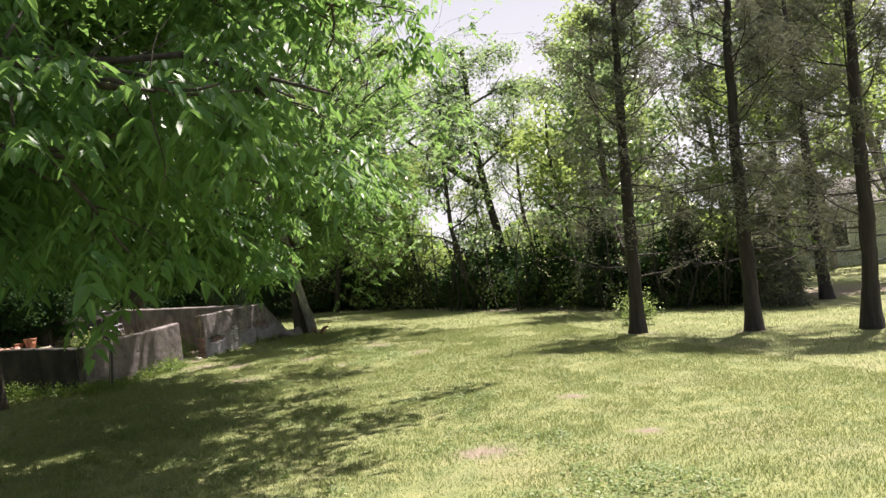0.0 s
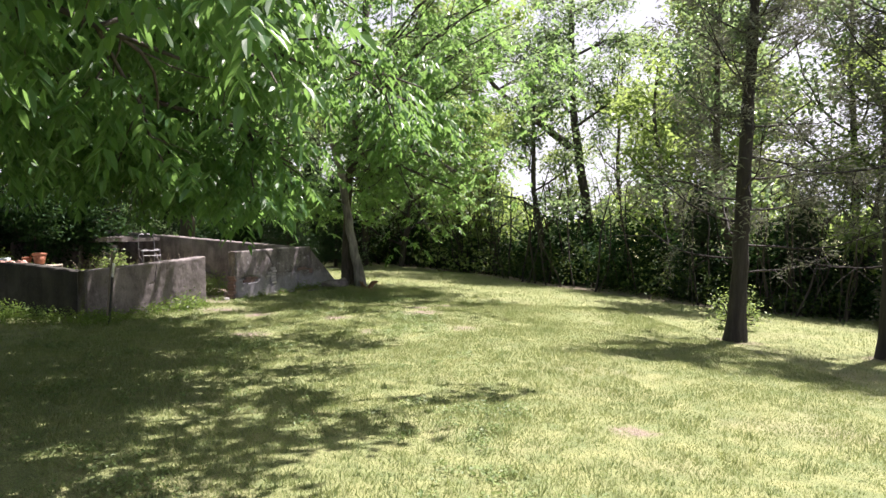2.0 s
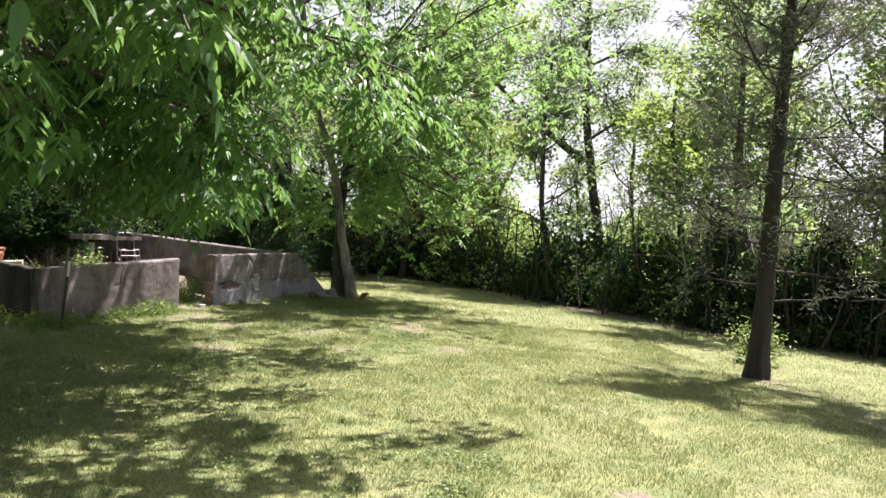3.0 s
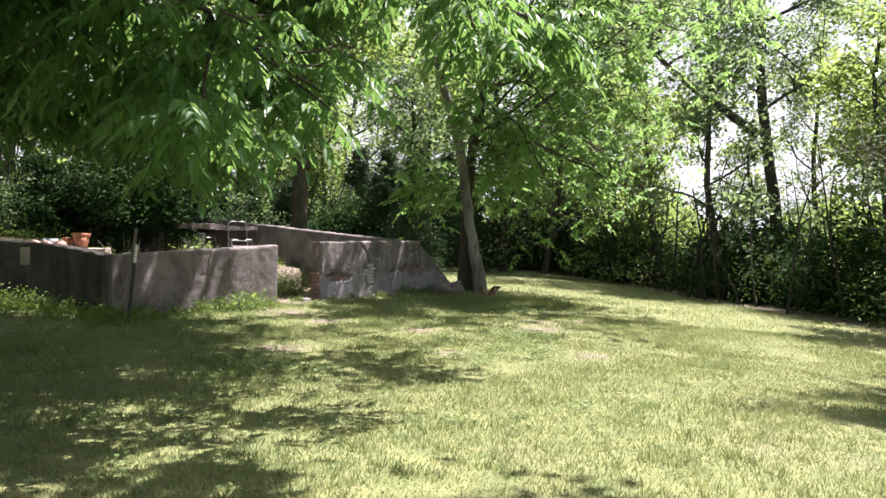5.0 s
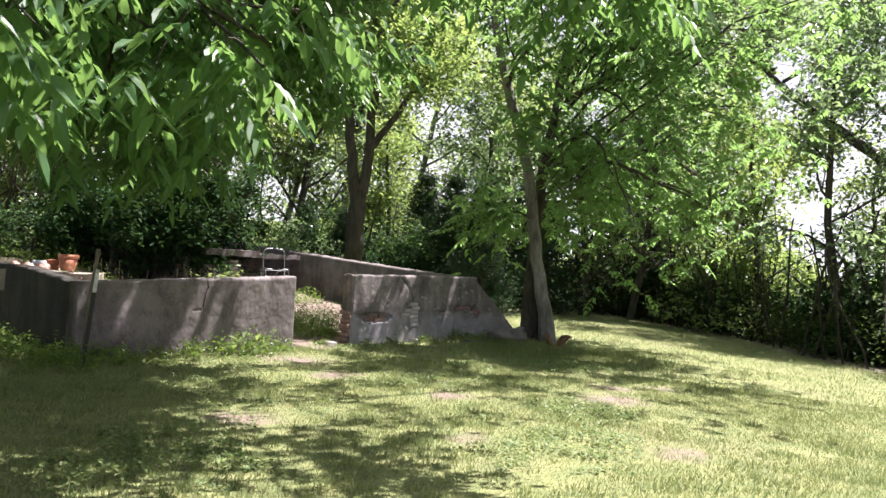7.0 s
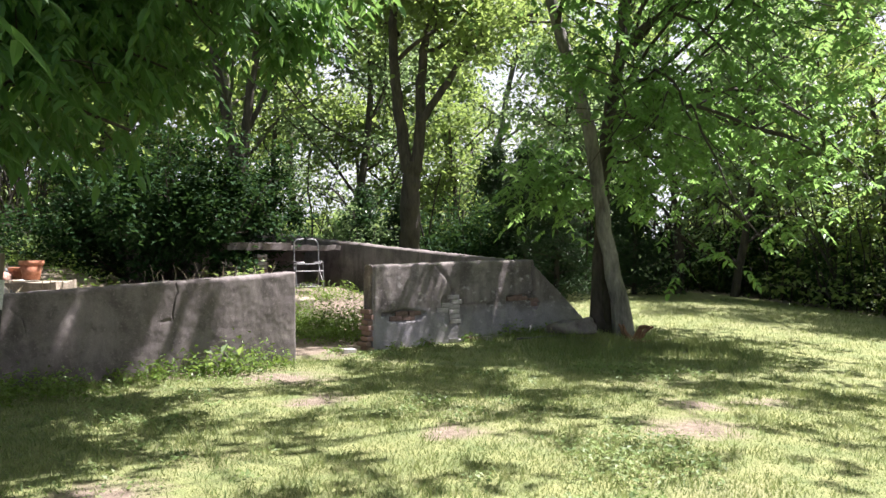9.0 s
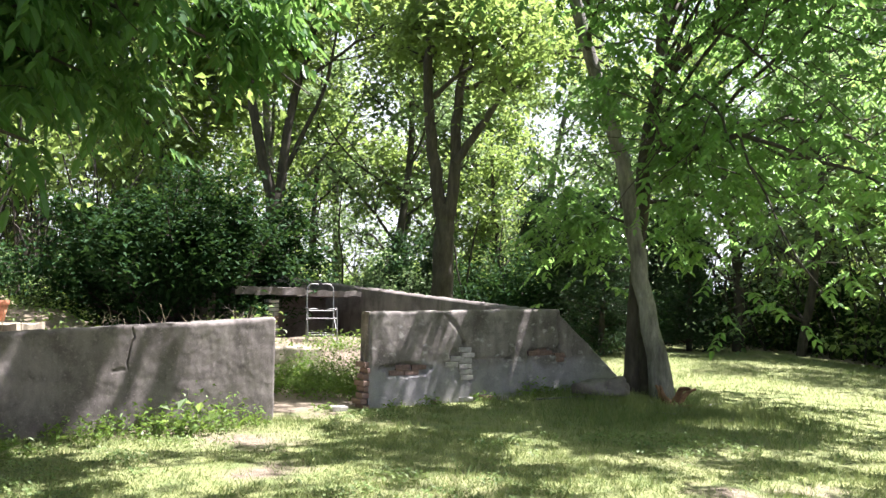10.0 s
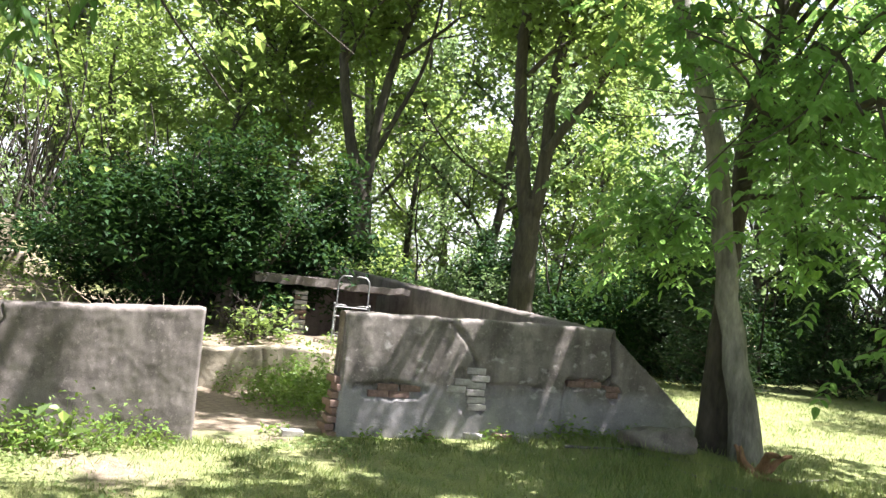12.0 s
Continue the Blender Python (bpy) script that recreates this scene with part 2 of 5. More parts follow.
# ---- plan of the ruined foundation ----
A, B = np.array([-5.43, 11.68]), np.array([-3.65, 14.40])
C, D = np.array([-3.14, 15.60]), np.array([-1.47, 18.04])
ALONG = unit(D - A)
INTO = np.array([-ALONG[1], ALONG[0]])


def smooth(x, a, b):
    t = np.clip((x - a) / (b - a), 0, 1)
    return t * t * (3 - 2 * t)


def local(x, y):
    dx, dy = x - A[0], y - A[1]
    return dx * ALONG[0] + dy * ALONG[1], dx * INTO[0] + dy * INTO[1]


def ground_height(x, y):
    """The lie of the land: the lawn, and the filled earth within and behind the walls."""
    x, y = np.asarray(x, float), np.asarray(y, float)
    z = -0.055 * np.clip(x - 1.5, 0, 16) * (1 - smooth(y, 30, 60))
    z = z + 0.43 * (1 - smooth(y, -6.5, 1.5))
    z = z + 0.012 * np.sin(x * 0.9 + 1) * np.sin(y * 0.7) + 0.005 * np.sin(x * 2.3) * np.cos(y * 1.9)
    u, v = local(x, y)
    fill = smooth(v, 3.05, 3.25) * 0.42 + smooth(v, 3.2, 6.5) * 0.28
    fill = fill * (1 - 0.85 * smooth(v, 5.0, 5.35) * smooth(u, 4.5, 4.8) * smooth(v, 6.75, 6.5))
    left = 0.72 * smooth(u, 2.9, 2.3) * smooth(v, 0.3, 0.6)
    inside = np.maximum(fill * smooth(u, 7.6, 7.3), left + 0.3 * smooth(v, 3, 6) * smooth(u, 2.9, 2.3))
    inside = inside * smooth(u, 0.28, 0.55)
    behind = smooth(v, 6.5, 12) * 0.9 * smooth(u, 9.0, 6.0) * (1 - smooth(v, 22, 45))
    outer = 0.25 * smooth(-u, 0.3, 4) * smooth(v, -0.5, 4)
    mound = 0.10 * np.exp(-((u - 7.6) ** 2 / 1.6 + (v + 0.5) ** 2 / 0.5))
    terrace = (0.55 * smooth(v, 8.4, 8.6) + 0.6 * smooth(v, 10.3, 10.5)) * smooth(u, 2.4, 1.5) * smooth(u, -5, -4) * (1 - smooth(v, 16, 30)) * 1.0
    behind = behind + terrace
    return z + np.maximum(inside, np.maximum(behind, outer)) + mound


def gz(x, y):
    return float(ground_height(x, y))


# ---- ground ----
def graded(lo, hi, step, far):
    mid = np.arange(lo, hi + step / 2, step)
    grown, s, p = [], step, 0.0
    while p < far:
        s *= 1.25
        p += s
        grown.append(p)
    g = np.array(grown)
    return np.concatenate([lo - g[::-1], mid, hi + g])


def ground_material():
    m, nt, bsdf, _ = material("lawn")
    big = noise_of(nt, 0.55, 5.0)
    mid = noise_of(nt, 3.2, 6.0)
    fine = noise_of(nt, 60.0, 4.0)
    green = ramp(nt, mid, [(0.3, (0.135, 0.18, 0.062)), (0.7, (0.268, 0.28, 0.115))])
    straw = ramp(nt, fine, [(0.3, (0.20, 0.175, 0.105)), (0.7, (0.34, 0.30, 0.195))])
    c = mixed(nt, ramp(nt, big, [(0.52, (0, 0, 0)), (0.75, (0.5, 0.5, 0.5))]), green, straw)
    blades = ramp(nt, fine, [(0.3, (0.55, 0.55, 0.5)), (0.7, (1.15, 1.15, 1.1))])
    n = nt.nodes.new("ShaderNodeMix")
    n.data_type, n.blend_type = "RGBA", "MULTIPLY"
    n.inputs[0].default_value = 0.9
    nt.links.new(c, n.inputs[6])
    nt.links.new(blades, n.inputs[7])
    soil = ramp(nt, noise_of(nt, 14.0, 6.0), [(0.3, (0.12, 0.092, 0.068)), (0.7, (0.27, 0.22, 0.165))])
    at = nt.nodes.new("ShaderNodeAttribute")
    at.attribute_name = "soil"
    add = nt.nodes.new("ShaderNodeMath")
    add.operation = "MULTIPLY_ADD"
    nt.links.new(mid, add.inputs[0])
    add.inputs[1].default_value = 0.7
    nt.links.new(at.outputs["Fac"], add.inputs[2])
    f = ramp(nt, add.outputs[0], [(0.62, (0, 0, 0)), (0.86, (1, 1, 1))])
    nt.links.new(mixed(nt, f, n.outputs[2], soil), bsdf.inputs["Base Color"])
    bsdf.inputs["Roughness"].default_value = 0.9
    bumped(nt, bsdf, fine, 0.8, 0.03)
    return m


BARE = [(-2.15, 9.28, 0.5), (-0.2, 9.4, 0.35), (0.2, 0.3, 0.5), (-4.3, 15.2, 0.9), (-4.9, 16.2, 0.7), (-3.5, 14.9, 0.5), (-3.2, 13.3, 0.7),
        (-2.3, 12.3, 0.5), (1.0, 12.1, 0.6), (-8.0, 6.6, 0.9), (6.3, 9.2, 0.5), (8.1, 7.6, 0.5), (-4.4, 13.0, 0.45), (1.5, 9.6, 0.4), (1.0, 13.1, 0.4), (1.65, 13.5, 0.35), (-0.75, 11.4, 0.4), (1.8, 0.0, 0.3), (2.0, 2.5, 0.35), (-4.2, 13.3, 0.5), (-3.5, 13.4, 0.45)]


def soil_amount(x, y):
    s = np.zeros_like(x)
    for bx, by, br in BARE:
        s = np.maximum(s, 0.55 * np.exp(-((x - bx) ** 2 + (y - by) ** 2) / (br * br)))
    u, v = local(x, y)
    s = np.maximum(s, 0.6 * smooth(v, 0.1, 0.5) * smooth(v, 13, 9) * smooth(u, -0.2, 0.1) * smooth(u, 8.0, 7.4))
    edge = x - np.interp(y, [-60, 6, 13.5, 16, 22.6, 26.2, 29.2, 31.4, 35, 43, 80], [18, 13, 11.2, 8.2, 5.0, 3.9, 1.9, -0.5, -2.9, -6.2, -20])
    return np.maximum(s, 0.5 * smooth(edge, -0.2, 1.0) * smooth(edge, 16, 9) * smooth(y, 12.5, 15))


gx, gy = graded(-14, 13, 0.22, 900), graded(-9, 34, 0.22, 900)
mx_, my_ = np.meshgrid(gx, gy)
gverts = np.stack([mx_, my_, ground_height(mx_, my_)], -1).reshape(-1, 3)
cols = len(gx)
gi = (np.arange(len(gy) - 1)[:, None] * cols + np.arange(cols - 1)[None, :]).reshape(-1)
gme = mesh_of("ground", gverts, [np.stack([gi, gi + 1, gi + cols + 1, gi + cols], -1)], True)
gme.attributes.new("soil", "FLOAT", "POINT").data.foreach_set("value", soil_amount(gverts[:, 0], gverts[:, 1]).astype(np.float32))
ground = tagged(part("ground", gme, ground_material()), "mown green lawn with dry patches and bare soil", "ground", kind="structure")


# ---- concrete walls ----
def concrete(name, low, high, cement=None):
    m, nt, bsdf, _ = material(name)
    big = noise_of(nt, 2.2, 7.0)
    streak = noise_of(nt, 5.0, 5.0, (1, 1, 0.16))
    fine = noise_of(nt, 160.0, 5.0)
    c = ramp(nt, big, [(0.3, low), (0.7, high)])
    c = mixed(nt, ramp(nt, streak, [(0.45, (0, 0, 0)), (0.7, (0.7, 0.7, 0.7))]), c, tuple(a * 0.55 for a in low))
    blotch = noise_of(nt, 3.4, 8.0, None, "Object", 0.68)
    c = mixed(nt, ramp(nt, blotch, [(0.50, (0, 0, 0)), (0.62, (0.5, 0.5, 0.5))]), c, tuple(a * 0.42 for a in low))
    if cement:
        co = nt.nodes.new("ShaderNodeSeparateXYZ")
        nt.links.new(nt.nodes.new("ShaderNodeTexCoord").outputs["Object"], co.inputs[0])
        ad = nt.nodes.new("ShaderNodeMath")
        ad.operation = "MULTIPLY_ADD"
        nt.links.new(noise_of(nt, 3.0, 4.0), ad.inputs[0])
        ad.inputs[1].default_value = 0.35
        nt.links.new(co.outputs["Z"], ad.inputs[2])
        c = mixed(nt, ramp(nt, ad.outputs[0], [(0.60, (1, 1, 1)), (0.72, (0, 0, 0))]), c, ramp(nt, noise_of(nt, 4.0, 7.0), [(0.3, tuple(a * 0.6 for a in cement)), (0.7, cement)]))
        lime = noise_of(nt, 6.5, 6.0, (1, 1, 1.6))
        c = mixed(nt, ramp(nt, lime, [(0.60, (0, 0, 0)), (0.70, (0.6, 0.6, 0.6))]), c, (0.52, 0.50, 0.50))
    pits = noise_of(nt, 28.0, 6.0, None, "Object", 0.7)
    c = mixed(nt, ramp(nt, pits, [(0.56, (0, 0, 0)), (0.66, (0.55, 0.55, 0.55))]), c, tuple(min(1.0, a * 1.25) for a in high))
    grain = ramp(nt, fine, [(0.3, (0.68, 0.68, 0.68)), (0.7, (1.2, 1.2, 1.2))])
    n = nt.nodes.new("ShaderNodeMix")
    n.data_type, n.blend_type = "RGBA", "MULTIPLY"
    n.inputs[0].default_value = 1.0
    nt.links.new(c, n.inputs[6])
    nt.links.new(grain, n.inputs[7])
    nt.links.new(n.outputs[2], bsdf.inputs["Base Color"])
    bsdf.inputs["Roughness"].default_value = 0.93
    bumped(nt, bsdf, mixed(nt, 0.5, pits, fine), 0.38, 0.008)
    return m


CONCRETE = concrete("concrete", (0.13, 0.112, 0.108), (0.255, 0.225, 0.218))
# mossy concrete, darkened further so the colour holds the wall's shade
CONCRETE_MOSS_SHADE = concrete("concrete_moss_shade", (0.02, 0.02, 0.016), (0.065, 0.058, 0.048))
CONCRETE_PATCHED = concrete("concrete_patched", (0.13, 0.113, 0.108), (0.30, 0.268, 0.255), (0.33, 0.315, 0.335))
BRICK_RED = plain("brick_red", (0.15, 0.10, 0.085), (0.30, 0.195, 0.17), 20.0, 0.9, 0.5)
BRICK_WHITE = plain("brick_limed", (0.26, 0.24, 0.24), (0.52, 0.49, 0.49), 14.0, 0.9, 0.5)


def near_line(u, z, line):
    """Distance from a broken line drawn on the wall's face."""
    d = np.full(np.shape(u), 9.0)
    for (a, b), (c, e) in zip(line[:-1], line[1:]):
        t = np.clip(((u - a) * (c - a) + (z - b) * (e - b)) / ((c - a) ** 2 + (e - b) ** 2 + 1e-9), 0, 1)
        d = np.minimum(d, np.hypot(u - a - t * (c - a), z - b - t * (e - b)))
    return d


def ruin_wall(name, start, way, length, thick, top, mat, label, cracks=(), holes=(), step=0.016, base=-0.3, seed=0):
    """A weathered wall: worn rounded edges, cracks cut into its face, and shallow holes where the render fell off."""
    way = unit(np.asarray(way, float))
    inward = np.array([-way[1], way[0]])
    us = np.linspace(0, length, max(8, int(length / step)))
    rows = 76
    prof = []
    lowz = np.interp(us, [0, length], [gz(*(np.asarray(start))), gz(*(np.asarray(start) + way * length))])
    for f in np.linspace(0, 1, rows):
        prof.append((f, 0.0))
    for a in (25, 50, 75, 90):
        prof.append((1.0 + math.sin(radians(a)) * 1e-4, a))
    V = []
    tz = np.array([top(u) for u in us])
    bumps = np.array([noise.noise((u * 5.1, seed, 0.3)) * 0.016 + noise.noise((u * 17, seed, 4.0)) * 0.012 - 0.05 * max(0.0, noise.noise((u * 3.3, seed, 9.0)) - 0.42) for u in us])
    r = 0.035
    ends = np.minimum(us, length - us)
    pull = np.where(ends < r, r - np.sqrt(np.clip(r * r - (r - ends) ** 2, 0, None)), 0)
    b0 = np.minimum(lowz, 0) + base
    for f in np.linspace(0, 1, rows):
        z = b0 + f * (tz - r + bumps - b0)
        off = pull + np.array([noise.noise((u * 2.0, zz * 2.0, seed)) * 0.016 + noise.noise((u * 7, zz * 7, seed)) * 0.006 + noise.noise((u * 19, zz * 19, seed)) * 0.0025 for u, zz in zip(us, z)])
        for line, depth, half in cracks:
            dd = near_line(us, z, line)
            off = off + depth * np.clip(1.2 - dd / (half + 0.003), 0, 1)
        for cu, cz, ru, rz, depth in holes:
            q = ((us - cu) / ru) ** 2 + ((z - cz) / rz) ** 2
            edge = np.array([noise.noise((u * 9, zz * 9, seed + 5)) * 0.9 for u, zz in zip(us, z)])
            off = np.where(q + edge < 1, off + depth, off)
        V.append(np.stack([start[0] + way[0] * us + inward[0] * off, start[1] + way[1] * us + inward[1] * off, z], -1))
    for a in (30, 60, 90):
        off = r * (1 - math.cos(radians(a))) + pull
        z = tz + bumps - r + r * math.sin(radians(a))
        V.append(np.stack([start[0] + way[0] * us + inward[0] * off, start[1] + way[1] * us + inward[1] * off, z], -1))
    for f in (0.5, 1.0):
        off = thick * f - r * (f == 1.0) - pull
        V.append(np.stack([start[0] + way[0] * us + inward[0] * off, start[1] + way[1] * us + inward[1] * off, tz + bumps * 0.6], -1))
    for f in (0.0, 0.5, 1.0):
        z = (tz - r) * (1 - f) + b0 * f
        off = thick - pull
        V.append(np.stack([start[0] + way[0] * us + inward[0] * off, start[1] + way[1] * us + inward[1] * off, z], -1))
    m, n = len(V), len(us)
    verts = np.stack(V).reshape(-1, 3)
    i = (np.arange(m - 1)[:, None] * n + np.arange(n - 1)[None, :]).reshape(-1)
    quads = np.stack([i, i + 1, i + n + 1, i + n], -1)
    cap0 = np.arange(m)[None, ::-1] * n
    cap1 = np.arange(m)[None, :] * n + n - 1
    me = mesh_of(name, verts, [quads, cap0, cap1], True)
    ob = part(name, me, mat)
    return tagged(ob, label, "wall", kind="structure")


W1 = unit(B - A)
W2 = unit(D - C)
W2IN = np.array([-W2[1], W2[0]])
wall_west = ruin_wall("wall_west", A, W1, float(np.linalg.norm(B - A)), 0.26, lambda u: 0.93 + 0.05 * u, CONCRETE,
                      "weathered grey concrete foundation wall with a crack and dark streaks",
                      cracks=[([(1.75, 1.06), (1.765, 0.96), (1.785, 0.90), (1.755, 0.84), (1.745, 0.79), (1.735, 0.72), (1.72, 0.65), (1.735, 0.60)], 0.035, 0.0035), ([(1.735, 0.60), (1.62, 0.585), (1.50, 0.59)], 0.012, 0.003),
                              ([(2.0, 0.47), (2.6, 0.45)], 0.003, 0.006), ([(0.10, 0.80), (0.22, 0.68), (0.25, 0.55)], 0.012, 0.003)], step=0.006, seed=1)
wall_east = ruin_wall("wall_east", C, W2, 4.25, 0.28, lambda u: 1.15 + 0.015 * u if u < 2.96 else max(0.14, 1.17 - 0.05 - (u - 2.96) * 0.78), CONCRETE_PATCHED,
                      "cracked grey concrete wall with fallen render showing bricks", cracks=[(line_, deep * 2.2, half_ * 1.4) for line_, deep, half_ in [
                          ([(1.02, 1.16), (1.22, 0.98), (1.36, 0.76)], 0.02, 0.014), ([(2.96, 1.2), (2.93, 1.0), (2.98, 0.72), (2.86, 0.60)], 0.05, 0.022),
                          ([(0.15, 0.47), (0.5, 0.52), (0.85, 0.46)], 0.02, 0.02), ([(1.5, 0.54), (1.9, 0.56), (2.1, 0.53)], 0.02, 0.012), ([(1.35, 0.76), (1.42, 0.5), (1.46, 0.28)], 0.02, 0.015),
                          ([(2.42, 0.62), (2.40, 0.3), (2.38, 0.0)], 0.02, 0.03), ([(1.55, 1.17), (1.57, 0.56)], 0.006, 0.01), ([(2.42, 0.62), (2.75, 0.64)], 0.02, 0.02)]],
                      holes=[(0.52, 0.435, 0.30, 0.07, 0.045), (1.34, 0.50, 0.22, 0.26, 0.02), (2.66, 0.60, 0.22, 0.055, 0.04), (2.98, 0.52, 0.10, 0.09, 0.05)], seed=2)
wall_north = ruin_wall("wall_north", D + W2IN * 0.28 + W2 * -0.02, W2IN, 12.2, 0.26, lambda v: 1.18 + 0.058 * v, CONCRETE,
                       "long grey concrete side wall rising up the bank", cracks=[([(2.2, 1.4), (2.35, 1.1), (2.3, 0.7)], 0.03, 0.02)], step=0.06, seed=3)
wall_south = ruin_wall("wall_south", A + W2IN * 7.5, -W2IN, 7.22, 0.26, lambda v: 1.04 - 0.11 * max(0, v - 5.6) / 1.6, CONCRETE_MOSS_SHADE,
                       "dark concrete side wall with moss, darkened further for its shade", step=0.06, seed=4)

# ---- trees ----
def densify(pts, n, r, jitter):
    """A smooth crooked line through a few points."""
    pts = np.asarray(pts, float)
    t = np.linspace(0, len(pts) - 1, n)
    out = np.stack([np.interp(t, np.arange(len(pts)), pts[:, k]) for k in range(3)], -1)
    for _ in range(2):
        out[1:-1] = out[:-2] * 0.25 + out[1:-1] * 0.5 + out[2:] * 0.25
    out[1:-1] += r.normal(0, jitter, (n - 2, 3))
    return out


def big_tree(name, stems, limbs, label, seed, leaf, bark, count, size, blur=0.35, compound=False, kids=(3, 5), depth=2, reach=0.6, pale=(), lift=0.04, droop=0.35):
    """A tree from the lines of its stems and main limbs; twigs and leaves grow from the limbs."""
    r = np.random.default_rng(seed)
    root = np.asarray(stems[0][0][0], float)
    root[2] = gz(root[0], root[1]) - 0.05
    tree = thing(name, root, label, "tree")
    twigs = []
    for i, (pts, r0, r1) in enumerate(stems):
        p = densify(np.asarray(pts, float) - root, 22, r, 0.012)
        rad = np.linspace(r0, r1, 22)
        if i == 0 or np.linalg.norm(p[0, :2]) < 0.6 and p[0, 2] < 0.6:
            rad[:5] *= np.array([1.45, 1.25, 1.12, 1.05, 1.0])
            p[0, 2] -= 0.25
        part("trunk", tube_mesh("trunk", [(p, rad)], 16), pale[i] if i < len(pale) else bark, tree)
    for pts, r0, r1 in limbs:
        p = densify(np.asarray(pts, float) - root, 9, r, 0.04)
        runs = grow((p, np.linspace(r0, r1, 9)), depth, r, twigs, kids, reach, 0.8, lift, 0.25)
        part("limb", tube_mesh("limb", runs, 6), bark, tree)
    if compound:
        at = spray(twigs, count, blur, r)
        at = at[~sun_gaps(at + root)]
        count = len(at)
        out = unit(r.normal(0, 1, (count, 3)) * np.array([1, 1, 0.3]))
        me = compound_mesh("crown", at, out, r, 9, size * 2.6, size, 0.5, 1.6)
    else:
        at = spray(twigs, count, blur * 0.75, r, 16)
        me = leaf_mesh("crown", at[~sun_gaps(at + root)], size, r, droop=droop, width=0.62)
    part("crown", me, leaf, tree, "green leaves lit through by the sun")
    return tree


def up_limbs(base, top, n, r, length, z0, spread=1.0, lift=0.5):
    """Lines of limbs leaving a stem in turn."""
    base, top = np.asarray(base, float), np.asarray(top, float)
    out = []
    for i in range(n):
        f = z0 + (1 - z0) * (i + 0.5) / n
        p = base + (top - base) * f
        a = i * 2.4 + r.uniform(-0.5, 0.5)
        w = np.array([math.cos(a) * spread, math.sin(a) * spread, lift + r.uniform(-0.2, 0.2)])
        ln = length * r.uniform(0.7, 1.2) * (1.15 - 0.5 * f)
        out.append(([p, p + w * ln * 0.5, p + w * ln + np.array([0, 0, -0.05 * ln])], 0.06, 0.02))
    return out


tr = np.random.default_rng(11)

# sunlit flecks on the lawn and streaks on the walls, where the crowns have gaps: x, y, radius; and u from, u to along a wall
FLECKS = [(-4.3, 3.9, 0.35), (-3.8, 5.3, 0.45), (-0.4, 4.4, 0.3), (-5.4, 7.7, 0.4), (-2.6, 3.9, 0.3), (-2.7, 5.6, 0.35), (-3.4, 5.9, 0.3), (-1.4, 7.0, 0.4), (-2.4, 5.2, 0.35), (-2.4, 3.4, 0.25),
          (-0.4, 3.8, 0.3), (-1.6, 6.7, 0.5), (-0.6, 7.0, 0.5), (-2.4, 6.9, 0.4), (-1.2, 11.3, 0.45), (-0.5, 11.0, 0.4), (-3.2, 13.7, 0.4), (-5.1, 10.5, 0.3), (-1.9, 9.4, 0.4)]
FLECKS += [(-1.6, 10.0, 0.4), (-0.8, 10.8, 0.4), (-2.8, 11.9, 0.5), (-3.6, 10.7, 0.4), (-1.8, 12.4, 0.35), (-4.3, 12.7, 0.35), (-3.7, 12.8, 0.4), (-3.0, 11.7, 0.4), (-0.9, 14.0, 0.25),
           (0.3, 13.0, 0.35), (-2.3, 14.5, 0.3), (1.1, 11.7, 0.5), (0.5, 13.2, 0.3), (-2.0, 0.4, 0.6), (-1.5, 0.5, 0.4), (-5.0, 9.2, 0.4), (-3.4, 14.9, 0.35)]
fleck_rng = np.random.default_rng(19)
FLECKS += [(fleck_rng.uniform(-4.2, 2.2), fleck_rng.uniform(1.5, 16.8), fleck_rng.uniform(0.08, 0.24)) for _ in range(75)]
FLECKS += [(fleck_rng.uniform(-1.8, 2.2), fleck_rng.uniform(12.0, 17.2), fleck_rng.uniform(0.14, 0.34)) for _ in range(34)]
STREAKS = [(A, unit(B - A), [(1.35, 1.50), (1.56, 1.72), (1.95, 2.10), (2.30, 2.34), (2.60, 2.74), (2.88, 2.95)]), (C, unit(D - C), [(0.05, 0.2), (0.36, 0.42)])]
SHADE_EDGE = ([-9, -3, -1.4, -0.6, 0.0, 0.8, 1.0, 1.4, 2.0, 2.4, 3.4, 4.2, 5.0, 6.4, 7.4, 8.2, 9.5, 10.5, 11.0, 13.0, 15.5, 18.0],
              [-2.5, -1.2, -0.6, -1.2, -1.6, -1.4, -1.0, -0.9, 0.3, 0.6, 0.3, 1.9, 1.4, 0.8, 0.2, 0.3, 0.2, 0.4, 1.8, 2.1, 2.5, 2.3])


